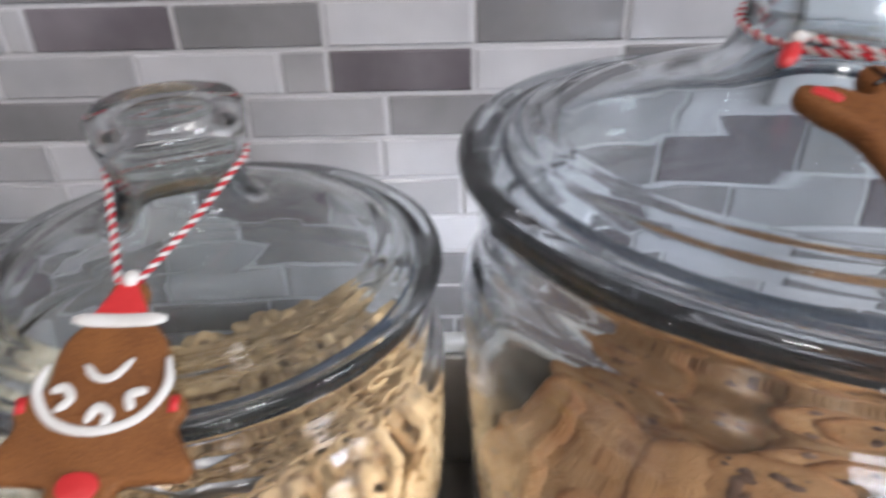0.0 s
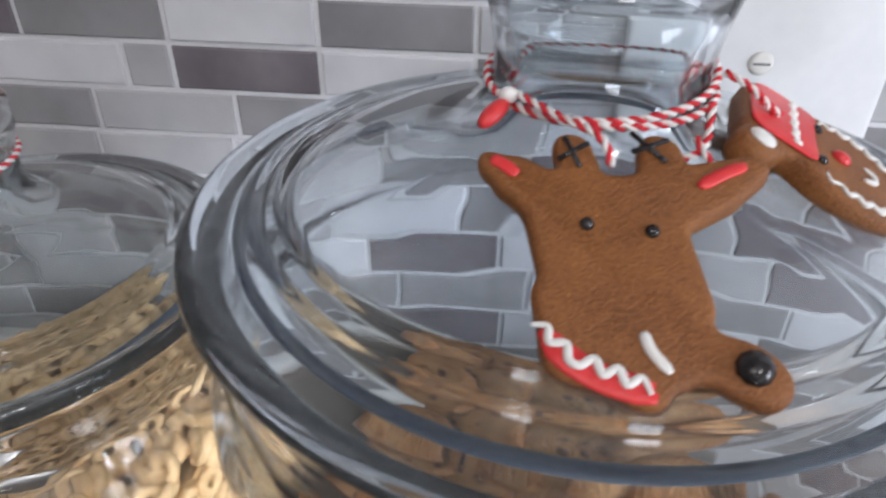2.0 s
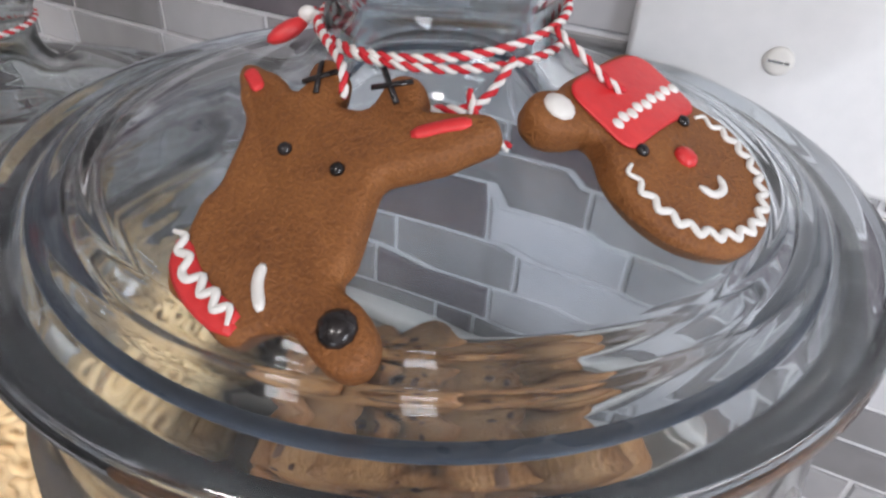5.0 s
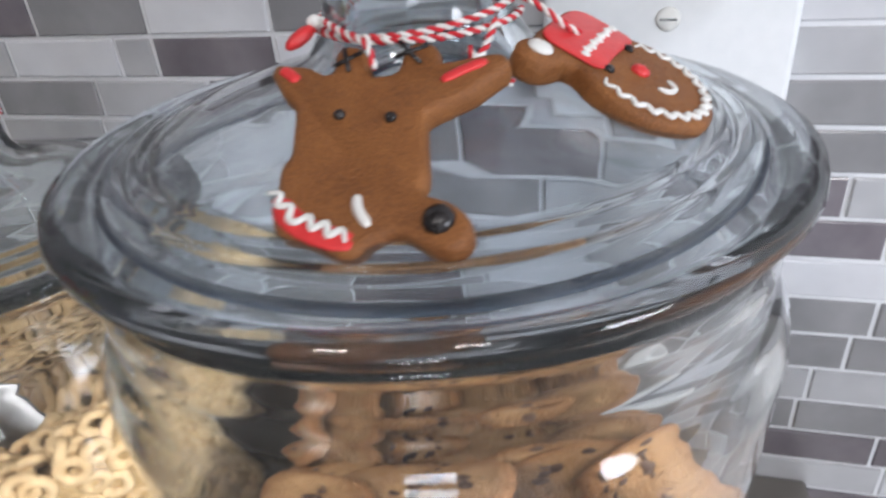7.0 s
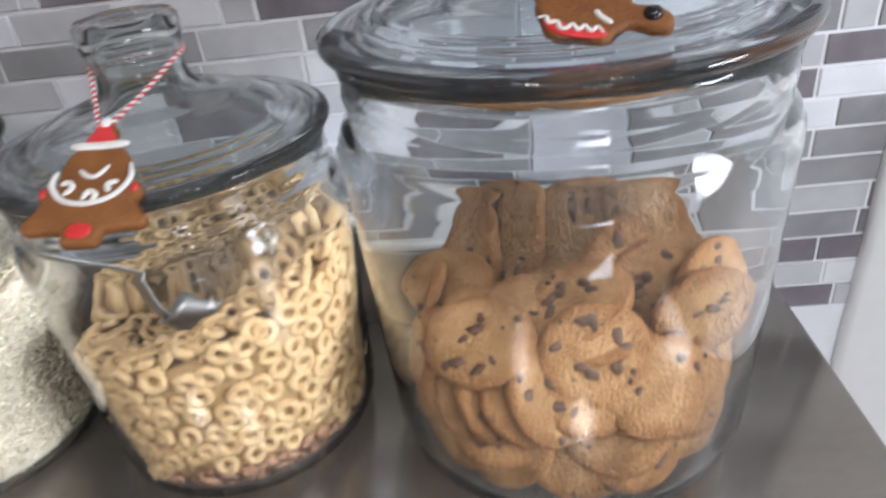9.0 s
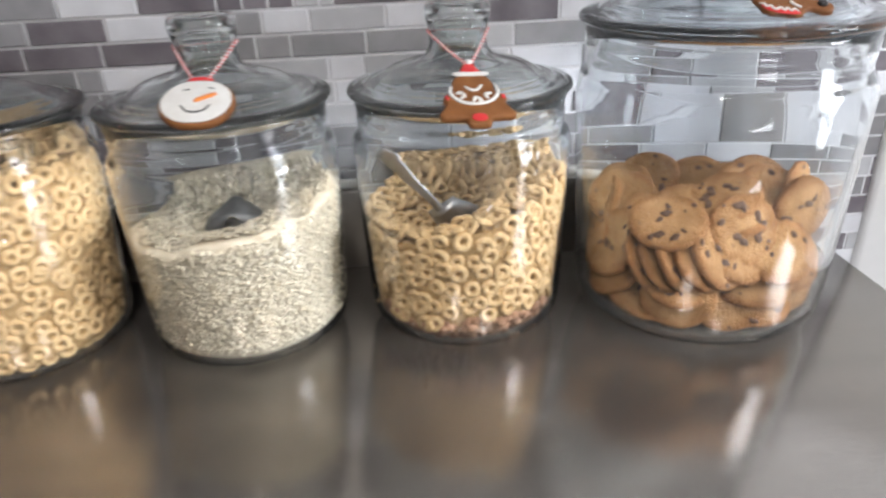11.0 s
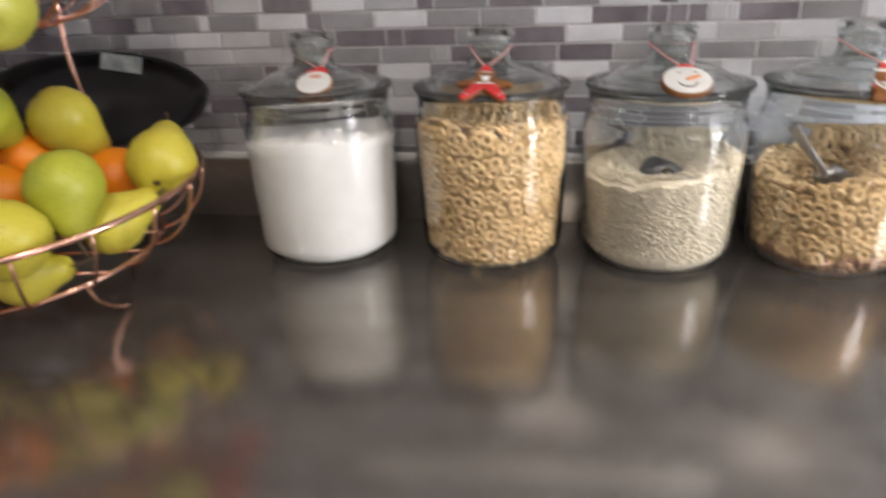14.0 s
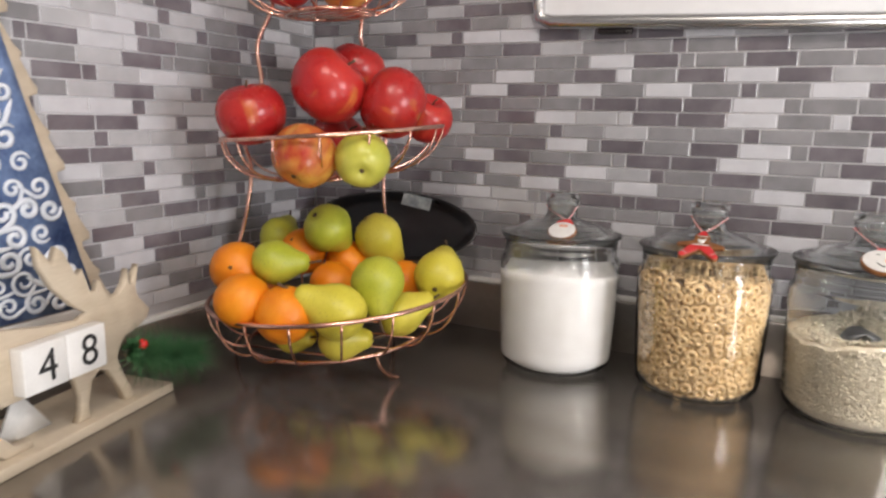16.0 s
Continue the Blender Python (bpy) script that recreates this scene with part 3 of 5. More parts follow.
def flake_unit(seed, w, h):
    g = random.Random(seed)
    bm = bmesh.new()
    n = 8
    top = [bm.verts.new((w * math.cos(6.283 * i / n) * g.uniform(0.8, 1.15), w * 0.8 * math.sin(6.283 * i / n) * g.uniform(0.8, 1.15), g.uniform(-0.4, 0.4) * h)) for i in range(n)]
    mid, low = bm.verts.new((0, 0, h)), bm.verts.new((0, 0, -h))
    for i in range(n):
        bm.faces.new((top[i], top[(i + 1) % n], mid))
        bm.faces.new((top[(i + 1) % n], top[i], low))
    return unit(bm)


BRANS = [flake_unit(s, 0.0058, 0.0010) for s in range(6)]
place_all("bran_flakes", BRANS, wall_spots(bran_level, 0.0085, 0.0062, 0.0016, q, 14) + wall_spots(bran_level, 0.010, 0.007, 0.0045, q, 40),
          BRAN, J4, "brown bran flakes under the oat rings", "cereal")


# rolled oats with a hollow round the scoop
def oat_level(x, y):
    dent = 0.026 * math.exp(-((x - 0.002) ** 2 + (y + 0.012) ** 2) / 0.00055)
    return 0.112 + 0.15 * x + 0.10 * y - dent + 0.004 * noise.noise(Vector((x * 45, y * 45, 4.2)))


core = mesh_object("oat_core", heap(J3, core_of(oat_level, 0.002), gap=0.0012, rough=0.002), OATBULK)
core.location = (J3[0], J3[1], ZC)
tagged(core, "packed rolled oats deep inside the jar", "oats", kind="stuff")
OATF = [flake_unit(20 + s, 0.0028, 0.00055) for s in range(8)]
place_all("rolled_oats", OATF, wall_spots(oat_level, 0.0070, 0.0028, 0.0006, q, 24, (0.6, 1.3), loose=0.0012, rise=1.3) + top_spots(oat_level, 0.0033, q, 38, 0.0725, (0.6, 1.3)),
          OATS, J3, "pale rolled oats with a scooped hollow", "oats")


def scoop(at, m, label, L, w, metal, rod=0.0030):
    """A steel scoop: a trough-shaped blade and a flat handle."""
    ob = thing("steel_scoop", Matrix.Translation((at[0], at[1], ZC)) @ m, label, "scoop")
    bm = bmesh.new()
    n, k = 14, 9
    rows = []
    for i in range(n):
        t = i / (n - 1)
        half = w * (0.62 + 0.38 * min(1, t * 2.2)) * (1.0 if t < 0.8 else math.sqrt(max(0.02, 1 - ((t - 0.8) / 0.21) ** 2)))
        rows.append([(Vector((half * math.sin(a), t * 0.045, -w * 0.75 * (math.cos(a) - 0.25)))) for a in [(-1.35 + 2.7 * j / (k - 1)) for j in range(k)]])
    shells = []
    for off in (0.0, 0.0009):
        shells.append([[bm.verts.new(v * (1 - off * 8) + Vector((0, 0, off))) for v in row] for row in rows])
    for s in shells:
        for i in range(n - 1):
            for j in range(k - 1):
                bm.faces.new((s[i][j], s[i][j + 1], s[i + 1][j + 1], s[i + 1][j]))
    a, b = shells
    for i in range(n - 1):
        for j in (0, k - 1):
            bm.faces.new((a[i][j], a[i + 1][j], b[i + 1][j], b[i][j]))
    for j in range(k - 1):
        bm.faces.new((a[n - 1][j], a[n - 1][j + 1], b[n - 1][j + 1], b[n - 1][j]))
    bm.faces.new([a[0][j] for j in range(k)])
    part("blade", bm, metal, ob)
    bm = bmesh.new()
    tube(bm, smooth_line([(0, 0.001, 0), (0, -0.012, 0), (0, -L * 0.6, 0), (0, -L, 0)], 6), rod, 12)
    for v in bm.verts:
        t = min(1.0, max(0.0, -v.co.y / L))
        v.co.x *= 1 + 0.35 * t
        v.co.z = v.co.z * 0.0011 / rod + 0.003 * math.sin(3.0 * t) - w * 0.35 * (1 - t) ** 4
    part("handle", bm, metal, ob)
    return ob


scoop(J3, frame_matrix((-0.003, 0.018, 0.100), (1, 0.12, 0.04), (-0.12, -0.985, -0.05)), "dark steel scoop half buried in the oats", 0.020, 0.024, DARKSTEEL)
scoop(J4, frame_matrix((-0.019, -0.017, 0.104), (0.75, -0.25, 0.58), (0.54, 0.33, -0.76)), "steel scoop leaning in the oat rings", 0.066, 0.020, SPOON, 0.0036)


# ---- chocolate chip cookies ----
CHIPS = []
for k in range(4):
    bm = ball(bmesh.new(), (0, 0, 0), 0.0035, (1.1, 0.9, 0.7), 1)
    wobble(bm, 0.0016, 400, k)
    me = bpy.data.meshes.new("chocolate_chip")
    for f in bm.faces:
        f.smooth = True
    bm.to_mesh(me)
    bm.free()
    me.materials.append(CHIP)
    CHIPS.append(me)


def cookie(kind):
    """One cookie with chips pressed into its top."""
    g = random.Random(70 + kind)
    R, h = 0.0280, 0.0074
    ob = thing("chocolate_chip_cookie", Matrix(), "golden chocolate chip cookie piled in the large jar", "cookie", "cookies in the large jar")
    segs = 40
    bm = lathe([(0, -h * 0.5), (R * 0.55, -h * 0.5), (R * 0.86, -h * 0.5), (R * 0.965, -h * 0.38), (R, -h * 0.05), (R * 0.985, h * 0.24), (R * 0.93, h * 0.42), (R * 0.78, h * 0.50), (R * 0.4, h * 0.53), (0, h * 0.54)], segs)
    for v in bm.verts:
        p = v.co.copy()
        a = math.atan2(p.y, p.x)
        v.co.xy *= 1 + 0.03 * math.sin(2 * a + kind) + 0.015 * math.sin(5 * a + 2 * kind)
        v.co.z += 0.0020 * noise.noise(p * 110 + Vector((kind, 0, 0))) + 0.0008 * noise.noise(p * 420) + (0.0012 * math.sin(2 * a + kind) * (p.length / R) ** 2)
    part("crumb", bm, COOKIE, ob)
    n = (7, 19, 22, 10, 15)[kind]
    for i in range(n):
        a, r = g.uniform(0, 6.28), R * 0.9 * math.sqrt(g.uniform(0.02, 1))
        s = g.uniform(0.35, 1.2)
        z = h * (0.55 - 0.16 * (r / R) ** 2) if g.random() < 0.68 else -h * 0.48
        c = new("chocolate_chip", CHIPS[g.randrange(4)])
        c.parent = ob
        c.matrix_local = pose(r * math.cos(a), r * math.sin(a), z, 0, 0, g.uniform(0, 360)) @ Matrix.Diagonal((s * g.uniform(0.8, 1.6), s, s * 0.5, 1))
    return ob


cookies = [cookie(k) for k in range(5)]
g = random.Random(23)
spots = []


def try_cookie(p, nor, tilt=8):
    """A cookie at p over the jar's base, slid off the glass and the jar's floor where it would cut them."""
    turn, p = turned(nor, g, tilt), Vector(p)
    rim = [turn @ Vector((0.0290 * math.cos(0.3927 * k), 0.0290 * math.sin(0.3927 * k), h)) for k in range(16) for h in (-0.0042, 0.0042)]
    for _ in range(12):
        low = min(p.z + v.z for v in rim)
        if low < 0.0072:
            p.z += 0.0072 - low
        for v in rim:
            q = p + v
            over = math.hypot(q.x, q.y) - r_in(q.z, SR5, SZ5) + 0.0012
            if over > 0:
                p -= Vector((q.x, q.y, 0)).normalized() * over
    spots.append(Matrix.Translation((J5[0] + p.x, J5[1] + p.y, ZC + p.z)) @ turn)


# the heap: cookies lying and leaning along the glass, a fan of them half way up, loose ones in the hollow on top
ACROSS, ROOMWARD = Vector((0.866, -0.5, 0)), Vector((-0.5, -0.866, 0))


def lay(x, y, z, r, f, u):
    """A cookie at x, y, z over the jar's base, its top turned across, to the room and up by r, f and u."""
    try_cookie((x, y, z), ACROSS * r + ROOMWARD * f + Vector((0, 0, u)), 4)


lay(-0.060, 0.018, 0.086, 0.0, 0.8, 0.6)
lay(-0.046, -0.046, 0.090, 0.05, 0.42, 0.86)
lay(0.008, -0.055, 0.083, 0.50, 0.66, 0.50)
lay(-0.044, -0.075, 0.029, 0.0, -0.95, -0.15)
lay(-0.004, -0.076, 0.026, 0.15, 0.80, 0.45)
lay(-0.074, -0.012, 0.058, -0.5, 0.62, 0.45)
lay(-0.084, 0.022, 0.050, -0.8, 0.35, 0.2)
lay(-0.080, 0.036, 0.078, -0.75, 0.45, 0.3)
for k in range(5):
    lay(-0.060 + 0.0125 * k, -0.047 - 0.0040 * k, 0.056 + 0.0028 * k, 0.74, 0.22 + 0.05 * k, 0.62)
lay(0.002, -0.060, 0.070, 0.56, 0.52, 0.58)
lay(0.046, -0.054, 0.056, 0.42, 0.64, 0.50)
lay(0.034, -0.060, 0.066, 0.30, 0.55, 0.70)
lay(0.066, -0.036, 0.090, 0.72, 0.66, 0.10)
lay(0.078, -0.010, 0.096, 0.90, 0.30, 0.15)
lay(0.004, -0.028, 0.100, -0.25, 0.50, 0.80)
lay(-0.020, -0.022, 0.092, -0.1, 0.30, 0.90)
lay(0.034, -0.006, 0.098, 0.35, 0.70, 0.45)
lay(0.048, -0.008, 0.094, 0.45, 0.72, 0.35)
lay(0.052, 0.018, 0.096, 0.40, 0.70, 0.50)
lay(0.006, 0.028, 0.092, 0.0, 0.62, 0.75)
lay(-0.028, 0.050, 0.094, -0.1, 0.78, 0.55)
lay(-0.056, 0.054, 0.084, -0.4, 0.75, 0.40)
lay(0.022, 0.060, 0.086, 0.1, 0.70, 0.60)
lay(0.058, 0.050, 0.082, 0.6, 0.35, 0.60)
lay(-0.074, -0.040, 0.027, -0.1, 0.60, 0.76)
lay(-0.064, -0.052, 0.019, -0.1, 0.55, 0.80)
lay(-0.040, -0.056, 0.044, 0.28, 0.35, 0.85)
lay(0.018, -0.068, 0.042, 0.0, 0.30, 0.95)
lay(0.028, -0.066, 0.020, 0.2, 0.45, 0.85)
lay(0.050, -0.066, 0.030, 0.6, 0.74, 0.20)
lay(0.074, -0.040, 0.040, 0.85, 0.45, 0.20)
lay(-0.086, 0.002, 0.029, -0.7, 0.50, 0.30)
lay(-0.084, -0.016, 0.040, -0.6, 0.50, 0.60)
for z, first in ((0.030, 0), (0.052, 14), (0.070, 5)):
    for k in range(5):
        a = radians(-18 + first + 34 * k)
        lay(0.083 * math.cos(a), 0.083 * math.sin(a), z + g.uniform(-0.005, 0.005), g.uniform(-0.4, 0.4) + 0.9 * math.cos(a + 0.52), -0.9 * math.sin(a + 0.52) + g.uniform(-0.4, 0.4), g.uniform(0.1, 0.7))
for k in range(26):
    a, r = 2.4 * k, 0.046 * math.sqrt((k % 9 + 0.5) / 9)
    lay(r * math.cos(a), r * math.sin(a), 0.014 + 0.0027 * k, g.uniform(-0.5, 0.5), g.uniform(-0.3, 0.6), 1)
for i, m in enumerate(spots):
    if i < 5:
        cookies[i].matrix_world = m
    else:
        copy_thing(cookies[(i * 3 + i // 5) % 5], m)


# ---- gingerbread ornaments ----
def capsule(p, a, b, r):
    pa, ba = Vector(p) - Vector(a), Vector(b) - Vector(a)
    h = max(0.0, min(1.0, pa.dot(ba) / max(ba.length_squared, 1e-9)))
    return (pa - ba * h).length - r


def leaf(p, a, b, c):
    """A tapering lobe through three circles (x, y, radius)."""
    d = 1e9
    for u, v in ((a, b), (b, c)):
        pa, ba = Vector(p) - Vector(u[:2]), Vector(v[:2]) - Vector(u[:2])
        h = max(0.0, min(1.0, pa.dot(ba) / ba.length_squared))
        d = min(d, (pa - ba * h).length - u[2] - (v[2] - u[2]) * h)
    return d


def rounded_box(p, c, half, r):
    dx, dy = abs(p[0] - c[0]) - half[0] + r, abs(p[1] - c[1]) - half[1] + r
    return math.hypot(max(dx, 0), max(dy, 0)) + min(max(dx, dy), 0) - r


def blend(ds, k):
    d = ds[0]
    for e in ds[1:]:
        h = max(0.0, min(1.0, 0.5 + 0.5 * (e - d) / k))
        d = e + (d - e) * h - k * h * (1 - h)
    return d


def outline(shape, centre, n=150, reach=44.0):
    """The edge of a shape (millimetres) as an even loop of n points, traced over a grid."""
    step = 0.8
    size = int(2 * reach / step)
    val = {}
    for i in range(size + 1):
        for j in range(size + 1):
            val[i, j] = shape((centre[0] - reach + i * step, centre[1] - reach + j * step))

    def cross(a, b):
        t = val[a] / (val[a] - val[b])
        return Vector((centre[0] - reach + (a[0] + (b[0] - a[0]) * t) * step, centre[1] - reach + (a[1] + (b[1] - a[1]) * t) * step, 0))
    links = {}
    for i in range(size):
        for j in range(size):
            c = [(i, j), (i + 1, j), (i + 1, j + 1), (i, j + 1)]
            hits = [tuple(sorted((c[k], c[(k + 1) % 4]))) for k in range(4) if (val[c[k]] < 0) != (val[c[(k + 1) % 4]] < 0)]
            for k in range(0, len(hits) - 1, 2):
                links.setdefault(hits[k], []).append(hits[k + 1])
                links.setdefault(hits[k + 1], []).append(hits[k])
    best = []
    left = set(links)
    while left:
        start = min(left)
        loop, here, before = [start], start, None
        left.discard(start)
        while True:
            nxt = [e for e in links[here] if e != before and e in left]
            if not nxt:
                break
            before, here = here, nxt[0]
            left.discard(here)
            loop.append(here)
        if len(loop) > len(best):
            best = loop
    pts = [cross(*e) for e in best]
    for _ in range(3):
        pts = [(pts[k - 1] + pts[k] * 2 + pts[(k + 1) % len(pts)]) / 4 for k in range(len(pts))]
    if sum(pts[k - 1].x * pts[k].y - pts[k].x * pts[k - 1].y for k in range(len(pts))) < 0:
        pts.reverse()
    lens = [0.0]
    for k in range(len(pts)):
        lens.append(lens[-1] + (pts[(k + 1) % len(pts)] - pts[k]).length)
    out, k = [], 0
    for m in range(n):
        want = lens[-1] * m / n
        while lens[k + 1] < want:
            k += 1
        t = (want - lens[k]) / max(1e-9, lens[k + 1] - lens[k])
        out.append(pts[k].lerp(pts[(k + 1) % len(pts)], t))
    return out


def slab(pts, thick, edge=2.0, top=0.0):
    """A rounded biscuit of that outline, its top face at height top; millimetres in, metres out."""
    n = len(pts)
    nor = []
    for i in range(n):
        t = (pts[(i + 1) % n] - pts[i - 1])
        nor.append(Vector((t.y, -t.x, 0)).normalized())
    bm = bmesh.new()
    rings = []
    levels = [(edge, -thick), (edge * 0.35, -thick + edge * 0.25), (0, -thick + edge), (0, -edge), (edge * 0.12, -edge * 0.5), (edge * 0.45, -edge * 0.12), (edge, 0)]
    for inset, z in levels:
        rings.append([bm.verts.new(((pts[i] - nor[i] * inset) + Vector((0, 0, top + z))) * 0.001) for i in range(n)])
    for a, b in zip(rings, rings[1:]):
        for i in range(n):
            bm.faces.new((a[i], a[(i + 1) % n], b[(i + 1) % n], b[i]))
    caps = [bm.faces.new(rings[0][::-1]), bm.faces.new(rings[-1])]
    bm.normal_update()
    bmesh.ops.triangulate(bm, faces=caps, quad_method="BEAUTY", ngon_method="EAR_CLIP")
    return bm


def piped(lines, r, flat=0.6, lift=0.0):
    """Lines of piped icing (millimetres)."""
    bm = bmesh.new()
    for line in lines:
        pts = [Vector((x * 0.001, y * 0.001, 0)) for x, y in line]
        if len(pts) > 2:
            pts = smooth_line(pts, 5)
        sub = bmesh.new()
        tube(sub, pts, r * 0.001, 8, taper=0.5)
        for v in sub.verts:
            v.co.z = v.co.z * flat + lift * 0.001
        me = bpy.data.meshes.new("line")
        sub.to_mesh(me)
        sub.free()
        bm.from_mesh(me)
        bpy.data.meshes.remove(me)
    return bm


def dots(spots_mm, squash=0.6):
    bm = bmesh.new()
    for x, y, r in spots_mm:
        ball(bm, (x * 0.001, y * 0.001, 0.0002), r * 0.001, (1, 1, squash), 2)
    return bm


def zigzag(a, b, n, amp):
    a, b = Vector(a), Vector(b)
    side = Vector((-(b - a).y, (b - a).x)).normalized()
    return [tuple(a.lerp(b, i / n) + side * amp * (1 if i % 2 else -1)) for i in range(n + 1)]


def twine(name, pts, parent, r=0.00047, pitch=0.0048, n=6):
    """Two-ply baker's twine along a line: a red and a white strand wound round each other."""
    pts = [Vector(p) for p in pts]
    dense = [pts[0]]
    for a, b in zip(pts, pts[1:]):
        k = max(1, int((b - a).length / 0.0006))
        dense += [a.lerp(b, (i + 1) / k) for i in range(k)]
    up = Vector((0.2, 0.3, 0.93))
    lines = [[], []]
    run = 0.0
    for i, p in enumerate(dense):
        t = dense[min(i + 1, len(dense) - 1)] - dense[max(i - 1, 0)]
        t.normalize()
        side = (up - t * up.dot(t))
        side.normalize()
        up = side
        other = t.cross(side)
        if i:
            run += (p - dense[i - 1]).length
        for k in (0, 1):
            a = 2 * math.pi * run / pitch + k * math.pi
            lines[k].append(p + (side * math.cos(a) + other * math.sin(a)) * r)
    ob = parent if parent else thing(name, Matrix(), "red and white twisted twine tied round a jar knob", "twine")
    for k, mat, nm in ((0, REDTWINE, "red_strand"), (1, WHITETWINE, "white_strand")):
        part(nm, tube(bmesh.new(), lines[k], r * 1.25, n), mat, ob)
    return ob


# reindeer on the large jar
deer = thing("reindeer_ornament", frame_matrix((0.1255, -0.1531, 0.2648), (0.9977, 0.0058, 0.0676), (-0.036, 0.887, 0.459)), "brown gingerbread reindeer head with icing, lying on the large lid", "ornament", "gingerbread ornaments")


def deer_shape(p):
    return blend([rounded_box(p, (-2.2, -4.5), (15.2, 17), 6), rounded_box(p, (-7.0, -21.5), (12.8, 10.5), 4), capsule(p, (-15, -25.5), (-4.2, -31.2), 5.0),
                  leaf(p, (-11, 7, 6.2), (-17, 12.3, 5.4), (-21.6, 15.9, 3.0)), leaf(p, (13, 6, 5.6), (21.5, 10.2, 5.4), (30.0, 14.0, 3.0)), capsule(p, (-4, 15), (-4.2, 19.0), 4.2),
                  capsule(p, (12, 13), (13.2, 18), 4.5), capsule(p, (3, -23), (12, -27.2), 5.4), capsule(p, (15.0, -28.6), (15.6, -29.2), 5.6)], 2.2)


def leaning(lines, *a):
    """Icing on the reindeer, which leans to one side."""
    return piped([[(x - 0.2 * y, y) for x, y in line] for line in lines], *a)


def lean_dots(spots_mm, squash):
    return dots([(x - 0.2 * y, y, r) for x, y, r in spots_mm], squash)


part("biscuit", slab([Vector((p.x - 0.2 * p.y, p.y, 0)) for p in outline(deer_shape, (3, -9), 190)], 7.0, 2.2), GINGER, deer)
part("eye", lean_dots([(-6, 0, 1.45)], 0.9), BLACKICING, deer, "black bead eye")
part("eye", lean_dots([(5.8, -1.6, 1.45)], 0.9), BLACKICING, deer, "black bead eye")
part("nose", lean_dots([(14.9, -28.2, 3.4)], 0.7), BLACKICING, deer, "large glossy black nose")
part("antler_cross", leaning([[(-8, 15.5), (-1, 19.5)], [(-5.5, 21), (-4.2, 13.5)]], 1.25, 0.7, 0.3), BLACKICING, deer, "black icing cross")
part("antler_cross", leaning([[(7, 17), (15, 20)], [(8.2, 22), (13, 14.5)]], 1.25, 0.7, 0.3), BLACKICING, deer, "black icing cross")
part("ear_icing", leaning([[(-21.5, 16), (-19.2, 14.2), (-17, 11.8)]], 1.5, 0.4, 0.1), REDICING, deer, "red icing")
part("ear_icing", leaning([[(17.5, 8.6), (23, 11.6), (28, 13.6)]], 1.5, 0.4, 0.1), REDICING, deer, "red icing")
part("collar", leaning([[(-19.2, -24), (-15.5, -28.5), (-10, -31.8), (-2.5, -34)], [(-19.4, -22), (-15.0, -26.8), (-9.5, -30.2), (-2.5, -32.2)]], 2.0, 0.25, 0.0), REDICING, deer, "red icing collar")
part("collar_zigzag", leaning([zigzag((-20.2, -20.6), (-15.0, -27.0), 4, 1.0) + zigzag((-13.6, -27.6), (-3.0, -32.4), 6, 1.15)], 0.85, 0.7, 0.7), ICING, deer, "white icing zigzag")
part("smile", leaning([[(-1.6, -22), (-1.2, -25.5), (1.0, -29.5)]], 1.1, 0.6, 0.2), ICING, deer, "white icing stroke")

# hatted head on the large jar
head = thing("gingerbread_head_ornament", frame_matrix((0.1832, -0.1095, 0.2612), (0.25, 0.967, 0.03), (-0.87, 0.22, 0.44)), "gingerbread head in a red iced hat, lying on the large lid", "ornament", "gingerbread ornaments")


def head_shape(p):
    return blend([capsule(p, (-2, -3), (2, -2), 18.5), rounded_box(p, (2, 16), (15, 11), 5), capsule(p, (-17.5, 22.5), (-15, 21), 5.5)], 2.5)


part("biscuit", slab(outline(head_shape, (0, 2)), 8.0, 2.2), GINGER, head)
part("hat", slab(outline(lambda p: rounded_box(p, (2, 16.6 - 0.012 * p[0] ** 2 * 0.5), (14, 9.2), 4), (2, 17), 90), 0.9, 0.7, 0.75), REDICING, head, "red icing hat")
for i in range(9):
    part("icing_dot", dots([(-8.5 + 2.9 * i, 13.4 + 0.5 * (i % 2) - 0.016 * (i - 4) ** 2, 1.6)], 0.7), ICING, head, "white icing dot")
part("pompom", dots([(-17, 22.3, 3.4)], 0.35), ICING, head, "white icing pompom")
part("eye", dots([(-8.6, 6.2, 1.5)], 0.8), BLACKICING, head, "black bead eye")
part("eye", dots([(8.8, 6.2, 1.5)], 0.8), BLACKICING, head, "black bead eye")
part("nose", dots([(0, 0, 2.6)], 0.6), REDICING, head, "red icing nose")
part("smile", piped([[(-4, -6), (-2.6, -9), (1, -9.5), (3.2, -7)]], 0.95, 0.6, 0.2), ICING, head, "white icing smile")
rim = []
for i in range(33):
    a = radians(148 + 244 * i / 32)
    rr = 15.8 + (0.9 if i % 2 else -0.9)
    rim.append((-0.5 + rr * 1.07 * math.cos(a), -2.6 + rr * math.sin(a)))
part("beard_line", piped([rim], 0.85, 0.7, 0.2), ICING, head, "wavy white icing line")

